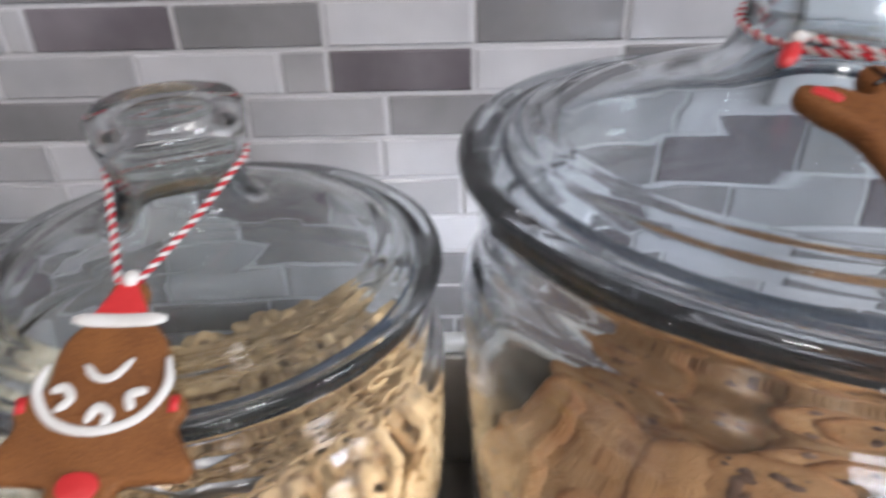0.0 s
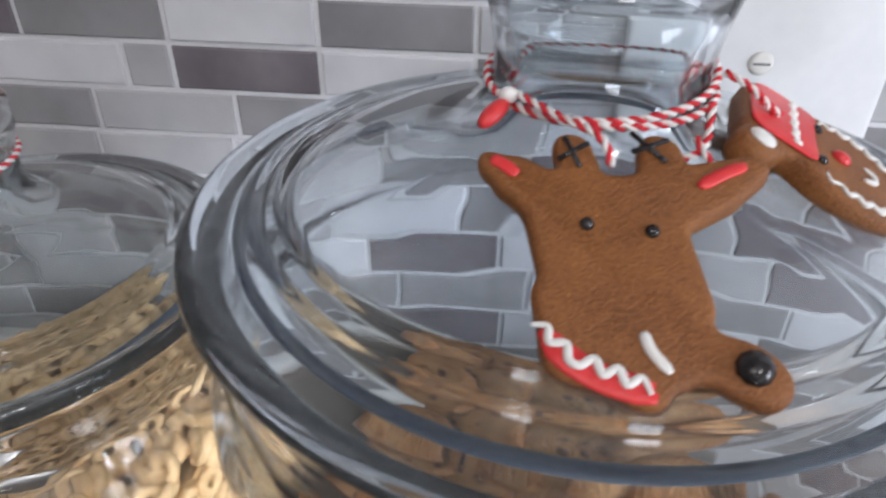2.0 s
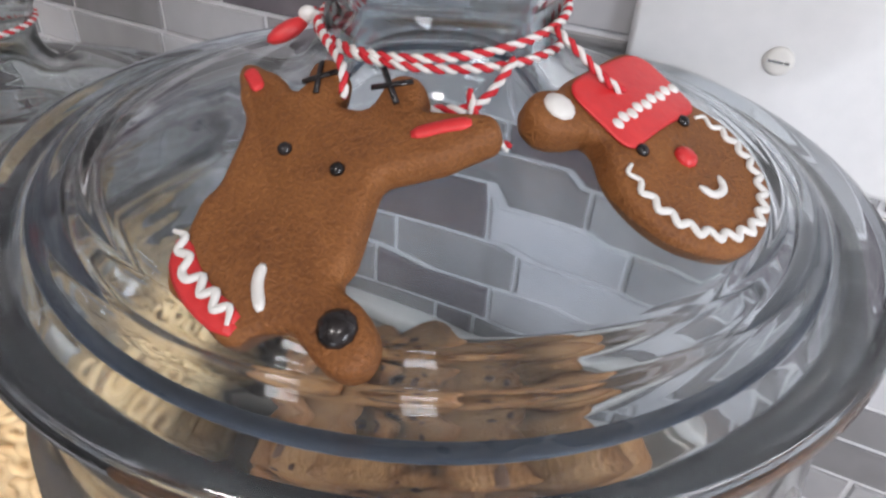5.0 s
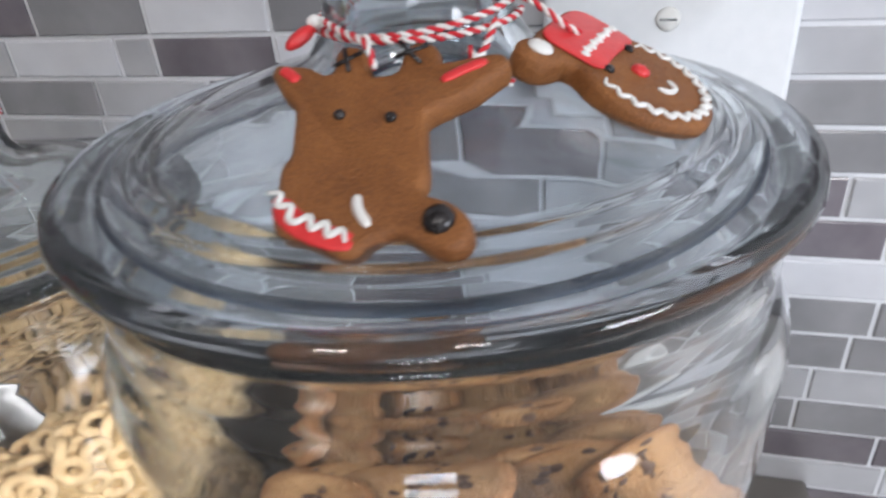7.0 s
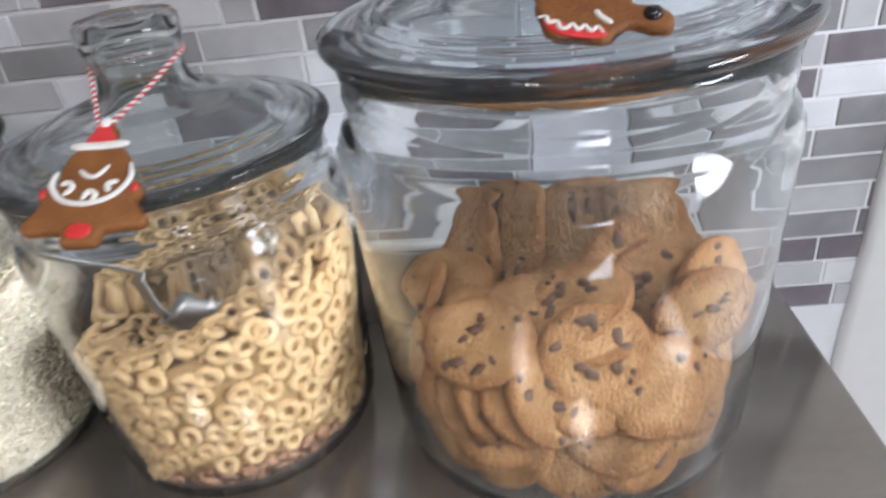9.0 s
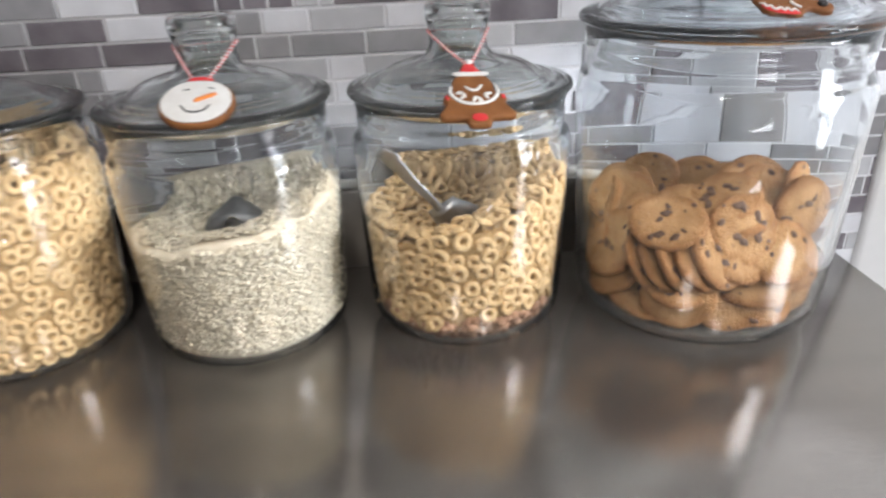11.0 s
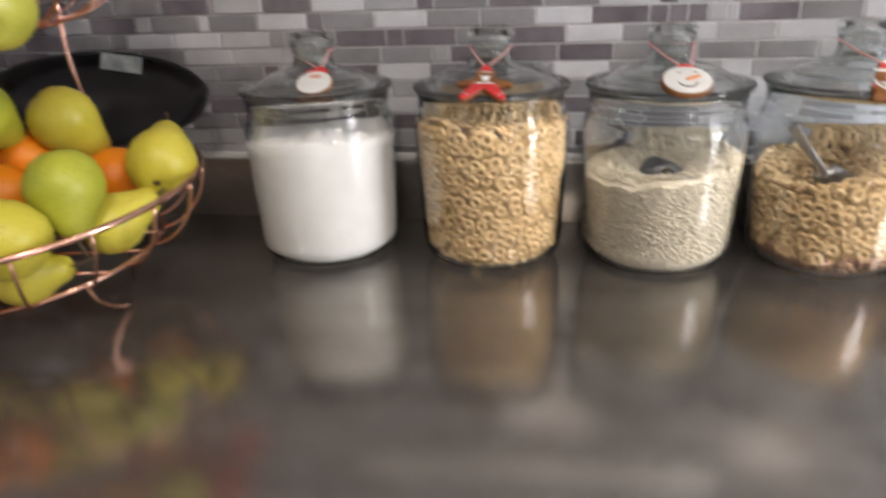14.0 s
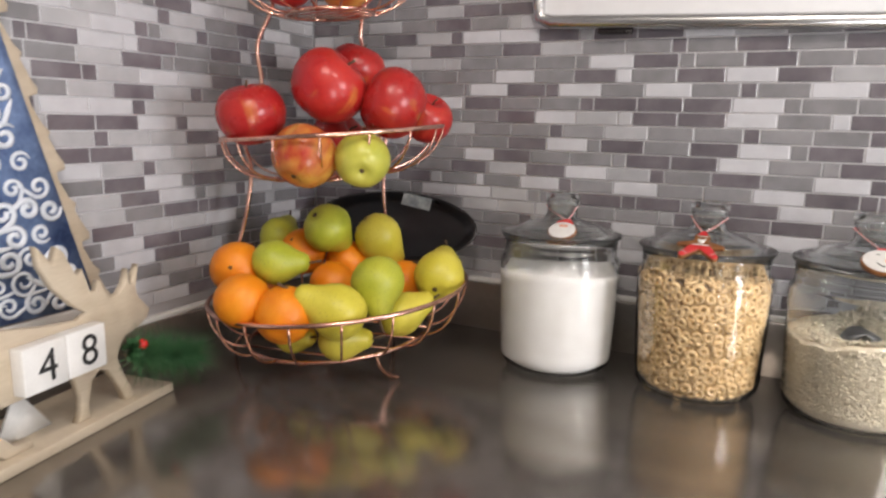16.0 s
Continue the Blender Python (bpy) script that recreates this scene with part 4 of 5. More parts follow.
# twine round the knob of the large jar
kz, kr = 0.2783, 0.0272
loop = [(J5[0] + kr * math.cos(a), J5[1] + kr * math.sin(a), kz + 0.0035 * math.sin(a + 0.6)) for a in [radians(210 + 360 * i / 48) for i in range(49)]]
tw = twine("twine", loop, None)
loop2 = [(J5[0] + (kr + 0.0006) * math.cos(a), J5[1] + (kr + 0.0006) * math.sin(a), kz - 0.0028 + 0.001 * math.sin(a)) for a in [radians(212 + 150 * i / 24) for i in range(25)]]
twine("twine", loop2, tw)
D = deer.matrix_world
H = head.matrix_world
twine("twine", smooth_line([(J5[0] - 0.021, J5[1] - 0.019, kz), (J5[0] - 0.012, J5[1] - 0.0285, kz - 0.001), D @ Vector((-0.003, 0.019, 0.003)), D @ Vector((-0.0005, 0.0135, 0.0003))], 6), tw)
twine("twine", smooth_line([(J5[0] + 0.028, J5[1] - 0.006, kz + 0.002), H @ Vector((-0.006, 0.030, 0.0045)), H @ Vector((-0.003, 0.022, 0.0022)), H @ Vector((0, 0.018, 0.001))], 6), tw)
twine("twine", smooth_line([(J5[0] + 0.024, J5[1] - 0.016, kz - 0.002), (J5[0] + 0.021, J5[1] - 0.026, kz - 0.0085), (J5[0] + 0.013, J5[1] - 0.031, kz - 0.0095)], 6), tw)
twine("twine", smooth_line([(J5[0] + 0.019, J5[1] - 0.026, kz - 0.006), (J5[0] + 0.023, J5[1] - 0.0295, kz - 0.0105), (J5[0] + 0.030, J5[1] - 0.031, kz - 0.013)], 6), tw)
bm = bmesh.new()
ball(bm, (J5[0] - 0.0215, J5[1] - 0.0205, kz - 0.0005), 0.0019, (1.2, 1, 1), 2)
part("knot", bm, WHITETWINE, tw, "white knot in the twine")
bm = bmesh.new()
ball(bm, (0, 0, 0), 0.0024, (1.0, 2.1, 0.8), 2)
tip = part("bead", bm, REDICING, tw, "small red bead on the twine end")
tip.matrix_local = pose(J5[0] - 0.0245, J5[1] - 0.0240, kz - 0.0035, 25, 0, -40)


def small_cord(at, ornament, tops):
    """Twine from round the knob's neck down to an ornament on the lid."""
    r, z = 0.0216, 0.2372
    t = thing("twine", Matrix(), "red and white twine tied round a jar knob", "twine")
    lp = [(at[0] + r * math.cos(a), at[1] + r * math.sin(a), z + 0.001 * math.sin(a)) for a in [radians(-14 + 208 * i / 30) for i in range(31)]]
    twine("twine", lp, t, 0.00050, 0.0046)
    m = ornament.matrix_world
    for s, end in zip((1, -1), tops):
        e = m @ Vector((end[0] * 0.001, end[1] * 0.001, 0.0008))
        a = Vector((at[0] + s * r * 0.97, at[1] - 0.0052, z - 0.0003))
        twine("twine", smooth_line([a, a.lerp(e, 0.5) + Vector((0, 0, -0.001)), e], 5), t, 0.00050, 0.0046)
    return t


UP = (0, 0.894, 0.447)

# bell-shaped gingerbread figure on the oat ring jar
bell = thing("gingerbread_ornament", frame_matrix((-0.0680, -0.171, 0.2080), (1, 0.06, -0.04), UP), "gingerbread figure with red hat and white icing beard, on a lid", "ornament", "gingerbread ornaments")


def bell_shape(p):
    return blend([leaf(p, (0, 2, 13.0), (-9, -9, 9.5), (-21.5, -17.5, 3.0)), leaf(p, (0, 2, 13.0), (9, -9, 9.5), (21.5, -17.5, 3.0)), leaf(p, (-20, -17.5, 3.0), (0, -14.5, 7.5), (20, -17.5, 3.0)),
                  capsule(p, (0, 5), (0, 9), 13.8), capsule(p, (-16.5, -3), (16.5, -3), 4.2), rounded_box(p, (0, -23), (7.5, 4.5), 2.4), capsule(p, (0, 18), (0, 29), 5.0)], 1.5)


part("biscuit", slab(outline(bell_shape, (0, 0)), 5.5, 1.8), GINGER, bell)
part("hat", slab(outline(lambda p: max(abs(p[0]) - (7.5 - (p[1] - 21) * 0.5), 21 - p[1], p[1] - 32), (0, 25), 60), 0.9, 0.6, 0.7), REDICING, bell, "red icing hat")
part("hat_band", piped([[(-12, 20.5), (0, 20), (12, 20.5)]], 2.1, 0.4, 0.4), ICING, bell, "white icing hat band")
part("pompom", dots([(0.5, 32.5, 2.8)], 0.7), ICING, bell, "white icing pompom")
part("smile", piped([[(-5.5, 8), (-2, 4.6), (2, 4.6), (6, 9.5)]], 1.15, 0.6, 0.2), ICING, bell, "white icing smile")
part("beard", piped([[(-14.5, 8), (-15.5, 1), (-10, -6.5), (0, -9), (10, -6), (15.5, 2), (14.5, 10)], [(-10, -4), (-7, -1), (-9, 2), (-12, 1)], [(-2, -7), (0, -3), (3, -5), (2, -8)], [(8, -4), (7, 0), (11, 1)]], 1.3, 0.6, 0.2), ICING, bell, "white icing beard")
for line in ([(-18.5, -0.5), (-18, -4.5)], [(18, -0.5), (18, -4.5)]):
    part("sleeve_icing", piped([line], 2.4, 0.35, 0.2), REDICING, bell, "red icing")
part("button", slab(outline(lambda p: capsule(p, (-1.5, -21.8), (1.5, -21.8), 3.4), (0, -22), 40), 1.2, 0.5, 0.9), REDICING, bell, "red icing square")
small_cord(J4, bell, [(2.5, 31), (-2.5, 31)])

# snowman face
snow = thing("snowman_ornament", frame_matrix((-0.2432, -0.1663, 0.2125), (1, 0, -0.03), UP), "round gingerbread ornament iced as a white snowman face", "ornament", "gingerbread ornaments")
disc = outline(lambda p: capsule(p, (-2.5, 0), (2.5, 0), 21), (0, 0), 100)
part("biscuit", slab(disc, 6, 2), GINGER, snow)
part("icing", slab([p * 0.93 for p in disc], 1.2, 0.8, 1.0), ICING, snow, "white icing disc")
part("carrot", piped([[(-1, -1), (4, 2), (12, 6)]], 1.8, 0.6, 1.3), ORANGEICING, snow, "orange icing carrot")
part("eyes", piped([[(-9, 10), (-5, 10.5)], [(6, 12), (10, 11)]], 0.9, 0.6, 1.2), BLACKICING, snow, "black icing eyes")
part("smile", piped([[(-9, -4), (-5, -9.5), (1, -11), (6, -9), (9, -4)]], 0.7, 0.6, 1.2), BLACKICING, snow, "dark icing smile")
part("hat_line", piped([[(-8, 20.5), (0, 22), (8, 20.5)]], 1.6, 0.6, 0.4), REDICING, snow, "red icing line")
small_cord(J3, snow, [(5, 21), (-5, 21)])

# star figure with a red bow
star = thing("gingerbread_ornament", frame_matrix((-0.4314, -0.1671, 0.2115), (1, 0, -0.02), UP), "gingerbread figure with red iced trousers hung on a lid", "ornament", "gingerbread ornaments")


def star_shape(p):
    return blend([capsule(p, (0, 13), (0, 18), 9), leaf(p, (0, 3, 7), (-12, 2.5, 5.5), (-25, 1, 2.5)), leaf(p, (0, 3, 7), (12, 2.5, 5.5), (25, 1, 2.5)), rounded_box(p, (0, 1), (12, 8), 4),
                  leaf(p, (-6, -5, 7), (-12, -13, 6), (-18, -21, 4.5)), leaf(p, (6, -5, 7), (12, -13, 6), (18, -21, 4.5))], 2.5)


def trousers(p):
    return max(blend([leaf(p, (-6, -5, 6.4), (-12, -13, 5.4), (-18, -21, 4.0)), leaf(p, (6, -5, 6.4), (12, -13, 5.4), (18, -21, 4.0))], 2), p[1] + 1.5)


part("biscuit", slab(outline(star_shape, (0, 2)), 5.5, 1.8), GINGER, star)
part("trousers", slab(outline(trousers, (0, -11), 110), 1.6, 0.8, 1.2), REDICING, star, "glossy red icing trousers")
part("belt", piped([[(-10, -1.2), (0, -0.4), (10, -1.2)]], 1.0, 0.6, 1.0), ICING, star, "white icing belt")
for side in (-1, 1):
    part("cuff", piped([[(20 * side, -15), (13.5 * side, -19.5)]], 0.8, 0.6, 1.3), ICING, star, "white icing cuff")
part("beard", dots([(0, 7.5, 4.2)], 0.3), ICING, star, "white icing beard")
part("icing_face", piped([[(-5, 12), (0, 9.5), (5, 12)], [(-6, 18), (6, 18)]], 1.1, 0.6, 0.2), ICING, star, "white icing lines")
part("hat", slab(outline(lambda p: max(abs(p[0]) - (6.5 - (p[1] - 20) * 0.5), 20 - p[1], p[1] - 29), (0, 23.5), 50), 0.9, 0.6, 0.7), REDICING, star, "red icing hat")
small_cord(J2, star, [(2, 27), (-2, 27)])

# bearded face
santa = thing("bearded_face_ornament", frame_matrix((-0.6068, -0.1516, 0.2125), (1, 0.05, 0), UP), "round gingerbread ornament iced as a white-bearded face", "ornament", "gingerbread ornaments")
disc = outline(lambda p: blend([capsule(p, (0, -3), (0, -1), 19), capsule(p, (0, 10), (0, 15), 10)], 3), (0, 0), 100)
part("biscuit", slab(disc, 6, 2), GINGER, santa)
part("beard", slab(outline(lambda p: capsule(p, (0, -3), (0, -2), 17.6), (0, -2.5), 90), 1.2, 0.8, 1.0), ICING, santa, "white icing beard")
part("face", slab(outline(lambda p: capsule(p, (-3.2, 6.5), (3.2, 6.5), 3.0), (0, 6.5), 60), 0.6, 0.4, 1.3), PINKICING, santa, "pink icing face")
part("hat", slab(outline(lambda p: blend([capsule(p, (-7, 15), (7, 15), 4.2), capsule(p, (0, 19), (3, 21), 4)], 2), (0, 16), 70), 1.0, 0.6, 0.9), REDICING, santa, "red icing hat")
part("nose", dots([(0, 4.6, 1.5)], 0.6), REDICING, santa, "red icing nose")
small_cord(J1, santa, [(3, 23), (-3, 23)])

# ---- tiered copper fruit basket ----
BC = Vector((-0.90, -0.245, ZC))
basket = thing("fruit_basket", Matrix.Translation(BC), "three-tier copper wire fruit basket standing in the corner", "basket")


def circle(c, r, z, n=72, tilt=(0, 0)):
    return [(c[0] + r * math.cos(6.28319 * i / n), c[1] + r * math.sin(6.28319 * i / n), z + r * (tilt[0] * math.cos(6.28319 * i / n) + tilt[1] * math.sin(6.28319 * i / n))) for i in range(n)]


def tier(c, r_top, z_top, r_low, z_low, ribs, tilt, wire=0.0017):
    bowl = new("bowl")
    bowl.empty_display_size = 0.02
    bowl.parent = basket
    tagged(bowl, "round bowl of copper wire")
    part("rim", tube(bmesh.new(), circle(c, r_top, z_top, 80, tilt), 0.0031, 10, True), COPPER, bowl)
    part("low_ring", tube(bmesh.new(), circle(c, r_low, z_low, 60, tilt), 0.0028, 8, True), COPPER, bowl)
    for i in range(ribs):
        a = 6.28319 * (i + 0.3) / ribs
        pts = []
        for k in range(9):
            t = k / 8
            z = z_low + (z_top - z_low) * (1 - math.cos(t * math.pi / 2))
            r = r_low + (r_top - r_low) * math.sin(t * math.pi / 2)
            ca, sa = math.cos(a), math.sin(a)
            pts.append((c[0] + r * ca, c[1] + r * sa, z + r * (tilt[0] * ca + tilt[1] * sa)))
        part("rib", tube(bmesh.new(), pts, wire, 6), COPPER, bowl)
    # floor of the bowl: cross wires
    for i in range(5):
        y = (-0.72 + 0.36 * i) * r_low
        h = math.sqrt(r_low ** 2 - y ** 2)
        part("floor_wire", tube(bmesh.new(), [(c[0] - h, c[1] + y, z_low + tilt[0] * -h + tilt[1] * y), (c[0] + h, c[1] + y, z_low + tilt[0] * h + tilt[1] * y)], wire, 6), COPPER, bowl)
    return bowl


TILTB = (0.075, 0.055)
tier((0, 0), 0.180, 0.105, 0.128, 0.040, 18, TILTB)
tier((-0.022, 0.020), 0.153, 0.322, 0.075, 0.262, 16, (0.065, 0.05))
tier((-0.035, 0.030), 0.125, 0.545, 0.060, 0.482, 14, (0.05, 0.04))
for pts in ([(0.106, -0.070, 0.044), (0.108, -0.062, 0.024), (0.113, -0.045, 0.008), (0.1175, -0.032, 0.0024)], [(-0.120, -0.075, 0.030), (-0.138, -0.068, 0.014), (-0.150, -0.055, 0.0022)], [(0.0, 0.125, 0.046), (0.0, 0.14, 0.02), (0.0, 0.15, 0.0022)]):
    part("foot", tube(bmesh.new(), smooth_line(pts, 5), 0.0028, 8), COPPER, basket)
for pts in ([(-0.165, -0.058, 0.095), (-0.150, -0.030, 0.18), (-0.140, -0.020, 0.26), (-0.150, -0.020, 0.31), (-0.135, 0.0, 0.38), (-0.140, 0.0, 0.44), (-0.118, 0.01, 0.50), (-0.14, 0.02, 0.56)],
            [(-0.02, 0.178, 0.115), (-0.03, 0.165, 0.22), (-0.03, 0.168, 0.33), (-0.045, 0.150, 0.42), (-0.05, 0.128, 0.47), (-0.04, 0.15, 0.56)]):
    part("pole", tube(bmesh.new(), smooth_line(pts, 8), 0.0032, 8), COPPER, basket)


# ---- fruit ----
def apple(at, r, turn, mat, label):
    ob = thing("apple", Matrix.Translation(at) @ Euler([radians(a) for a in turn]).to_matrix().to_4x4(), label, "apple", "fruit in the basket")
    prof = []
    for i in range(25):
        a = math.pi * i / 24
        rad = r * (math.sin(a) ** 0.86) * (1.0 + 0.06 * math.cos(a))
        z = r * 0.90 * math.cos(a)
        dip = math.exp(-(rad / (r * 0.26)) ** 2)
        z -= math.copysign(dip * r * (0.30 if z > 0 else 0.2), z)
        prof.append((rad if 0 < i < 24 else 0, z))
    bm = lathe(prof, 40)
    for v in bm.verts:
        a = math.atan2(v.co.y, v.co.x)
        v.co.xy *= 1 + 0.018 * math.cos(5 * a) * (0.5 - v.co.z / r * 0.5) + 0.02 * math.sin(a + r * 900)
    part("skin", bm, mat, ob)
    part("stem", tube(bmesh.new(), [(0, 0, r * 0.60), (r * 0.03, 0, r * 0.8), (r * 0.1, 0, r * 0.98)], r * 0.035, 6), STEM, ob, "short brown stem")
    part("blossom_end", ball(bmesh.new(), (0, 0, -r * 0.73), r * 0.10, (1, 1, 0.5), 1), STEM, ob, "dry brown blossom end")
    return ob


def orange(at, r, label="ripe orange with pitted peel"):
    ob = thing("orange", Matrix.Translation(at) @ Euler((at[0] * 30, at[1] * 40, 0)).to_matrix().to_4x4(), label, "orange", "fruit in the basket")
    bm = bmesh.new()
    bmesh.ops.create_uvsphere(bm, u_segments=40, v_segments=24, radius=r)
    for v in bm.verts:
        v.co.z *= 0.95
        v.co += v.co.normalized() * noise.noise(v.co * 30 + Vector(at)) * 0.0012
    part("peel", bm, ORANGE, ob)
    part("stem_scar", ball(bmesh.new(), (0, 0, r * 0.945), r * 0.09, (1, 1, 0.3), 1), STEM, ob, "green-brown stem scar")
    return ob


def pear(at, r, axis, mat, label, length=1.0):
    """A pear whose neck points along axis; at is the middle of its fat end."""
    q = Vector(axis).normalized().to_track_quat("Z", "Y").to_matrix().to_4x4()
    ob = thing("pear", Matrix.Translation(at) @ q, label, "pear", "fruit in the basket")
    prof = [(0, -0.93), (0.10, -0.90), (0.22, -0.945), (0.5, -0.86), (0.78, -0.62), (0.95, -0.28), (1.0, 0.02), (0.95, 0.34), (0.82, 0.66), (0.66, 0.95), (0.54, 1.22), (0.46, 1.46), (0.36, 1.64), (0.2, 1.73), (0.07, 1.72), (0, 1.69)]
    bm = lathe([(a * r, (b if b < 0 else b * length) * r) for a, b in prof], 36)
    for v in bm.verts:
        t = max(0, v.co.z / r)
        v.co.x += 0.06 * r * t * t * 0.6
        v.co += Vector(noise.noise_vector(v.co * 25 + Vector(at) * 9)) * 0.0022
    part("skin", bm, mat, ob)
    part("stem", tube(bmesh.new(), smooth_line([(0.05 * r, 0, 1.65 * r * length), (0.10 * r, 0.05 * r, 1.95 * r * length), (0.22 * r, 0.1 * r, 2.35 * r * length)], 4), r * 0.055, 6), STEM, ob, "brown woody stem")
    part("blossom_end", ball(bmesh.new(), (0, 0, -0.915 * r), r * 0.12, (1, 1, 0.35), 1), STEM, ob, "dry brown blossom end")
    return ob


for at, r in (((-0.977, -0.365, 0.155), 0.035), ((-0.935, -0.402, 0.125), 0.0355), ((-0.881, -0.389, 0.112), 0.0362), ((-0.971, -0.237, 0.157), 0.034),
              ((-0.896, -0.267, 0.122), 0.033), ((-0.833, -0.180, 0.116), 0.0335), ((-0.915, -0.205, 0.142), 0.033), ((-1.000, -0.300, 0.110), 0.035)):
    orange(at, r)
pear((-0.822, -0.356, 0.116), 0.0350, (-0.80, -0.45, 0.42), PEAR_Y, "pale yellow pear lying across the bowl")
pear((-0.925, -0.352, 0.166), 0.0295, (0.88, 0.40, 0.0), PEAR_G, "green pear lying on the oranges", 0.85)
pear((-0.920, -0.245, 0.198), 0.0345, (0.15, 0.75, -0.65), PEAR_G, "green pear with its neck down among the fruit", 0.8)
pear((-0.871, -0.190, 0.182), 0.0345, (0.45, 0.30, -0.75), PEAR_Y, "yellow-green pear on top of the fruit", 0.85)
pear((-0.804, -0.296, 0.144), 0.0345, (0.22, -0.35, -0.75), PEAR_G, "green pear with its stem pointing down", 0.82)
pear((-0.766, -0.196, 0.138), 0.0350, (-0.2, 0.75, 0.35), PEAR_Y, "yellow pear at the edge of the bowl")
pear((-0.792, -0.262, 0.094), 0.0300, (0.65, 0.65, 0.35), PEAR_Y, "yellow pear inside the wire rim")
pear((-1.018, -0.232, 0.172), 0.0300, (-0.2, 0.6, 0.3), PEAR_G, "dull green pear at the back")
pear((-0.832, -0.345, 0.074), 0.0255, (0.9, 0.4, 0.1), PEAR_Y, "yellow pear at the bottom of the bowl")
pear((-0.905, -0.345, 0.072), 0.0255, (0.8, -0.3, 0.1), PEAR_Y, "yellow-green pear at the bottom of the bowl")
apple((-0.975, -0.333, 0.353), 0.0445, (10, -8, 20), APPLE_R, "shiny dark red apple")
apple((-0.893, -0.279, 0.391), 0.0500, (25, 35, 60), APPLE_R, "large red apple with a pale streak")
apple((-0.822, -0.230, 0.371), 0.0470, (-60, 20, 130), APPLE_R, "red apple on top of the pile")
apple((-0.935, -0.151, 0.420), 0.0430, (15, 10, 90), APPLE_R, "dark red apple at the back")
apple((-0.893, -0.329, 0.302), 0.0420, (35, -20, 200), APPLE_Y, "red and yellow apple behind the wire")
apple((-0.824, -0.302, 0.300), 0.0350, (-62, 0, 32), APPLE_G, "green-yellow apple showing its blossom end")
apple((-0.822, -0.138, 0.353), 0.0370, (20, 30, 10), APPLE_R, "red apple at the rim")
apple((-0.930, -0.205, 0.318), 0.0410, (10, 50, 10), APPLE_R, "red apple in the middle of the bowl")
apple((-0.985, -0.245, 0.535), 0.0400, (10, 20, 10), APPLE_R, "red apple in the top bowl")
apple((-0.915, -0.215, 0.532), 0.0380, (50, 20, 90), APPLE_Y, "red and yellow apple in the top bowl")
apple((-0.945, -0.270, 0.545), 0.0350, (10, 70, 40), APPLE_R, "red apple in the top bowl")
apple((-0.880, -0.265, 0.545), 0.0330, (10, 30, 40), APPLE_G, "green-yellow apple in the top bowl")

# black oval pan leaning behind the basket
pan = thing("black_pan", pose(-0.925, -0.047, ZC + 0.158, 60, 0, 0), "shallow black oval pan propped on the basket rim against the wall", "pan")
bm = lathe([(0, 0), (0.80, 0.0), (0.87, 0.004), (0.95, 0.016), (1.0, 0.021), (1.0, 0.0235), (0.95, 0.0205), (0.86, 0.009), (0.79, 0.004), (0, 0.004)], 72)
for v in bm.verts:
    v.co.x *= 0.156
    v.co.y *= 0.060
part("dish", bm, BLACKPAN, pan)
st = part("sticker", box(-0.028, 0.028, -0.010, 0.010, 0.0, 0.0006), LABELGREY, pan, "crumpled shiny sticker", False)
st.matrix_local = pose(0.035, 0.046, 0.0200, 14, 0, -8)

# ---- wooden countdown moose and painted tree ----
def board_from(poly, thick, bevel=0.0012):
    """A flat board in the y-z plane cut to a polygon, centred on x = 0."""
    bm = bmesh.new()
    f = bm.faces.new([bm.verts.new((thick / 2, y, z)) for y, z in poly])
    r = bmesh.ops.extrude_face_region(bm, geom=[f])
    for v in r["geom"]:
        if isinstance(v, bmesh.types.BMVert):
            v.co.x -= thick
    bmesh.ops.recalc_face_normals(bm, faces=bm.faces)
    big = [f for f in bm.faces if len(f.verts) > 4]
    rim = [e for f in big for e in f.edges]
    bmesh.ops.bevel(bm, geom=list(set(rim)), offset=bevel, segments=1, affect="EDGES")
    bmesh.ops.triangulate(bm, faces=[f for f in bm.faces if len(f.verts) > 4])
    return bm


moose = thing("wooden_countdown_calendar", pose(-0.999, -0.575, ZC, 0, 0, 9), "pale plywood moose cut-out with two number blocks on a base board", "calendar")
part("base_board", box(-0.088, 0.012, -0.20, 0.122, 0, 0.012, 0.0015), PLY, moose, "pale plywood base board")
forelegs = [(-0.012, 0.064), (-0.005, 0.040), (-0.007, 0.022), (-0.012, 0.012), (0.007, 0.012), (0.005, 0.028), (0.011, 0.052), (0.022, 0.061), (0.034, 0.057), (0.048, 0.034), (0.057, 0.012), (0.073, 0.012), (0.066, 0.026), (0.055, 0.050), (0.049, 0.066)]
muzzle = [(0.053, 0.076), (0.063, 0.089), (0.072, 0.090), (0.086, 0.094), (0.100, 0.101), (0.104, 0.110), (0.098, 0.118), (0.088, 0.128), (0.084, 0.140), (0.090, 0.168), (0.083, 0.158), (0.080, 0.146), (0.074, 0.148), (0.073, 0.166), (0.067, 0.150), (0.058, 0.140)]
antler = [(0.045, 0.138), (0.037, 0.152), (0.030, 0.162), (0.027, 0.150), (0.018, 0.152), (0.010, 0.178), (0.002, 0.172), (-0.012, 0.200), (-0.020, 0.207), (-0.026, 0.190), (-0.034, 0.200), (-0.044, 0.211), (-0.042, 0.190), (-0.028, 0.165), (-0.006, 0.142), (0.012, 0.130)]
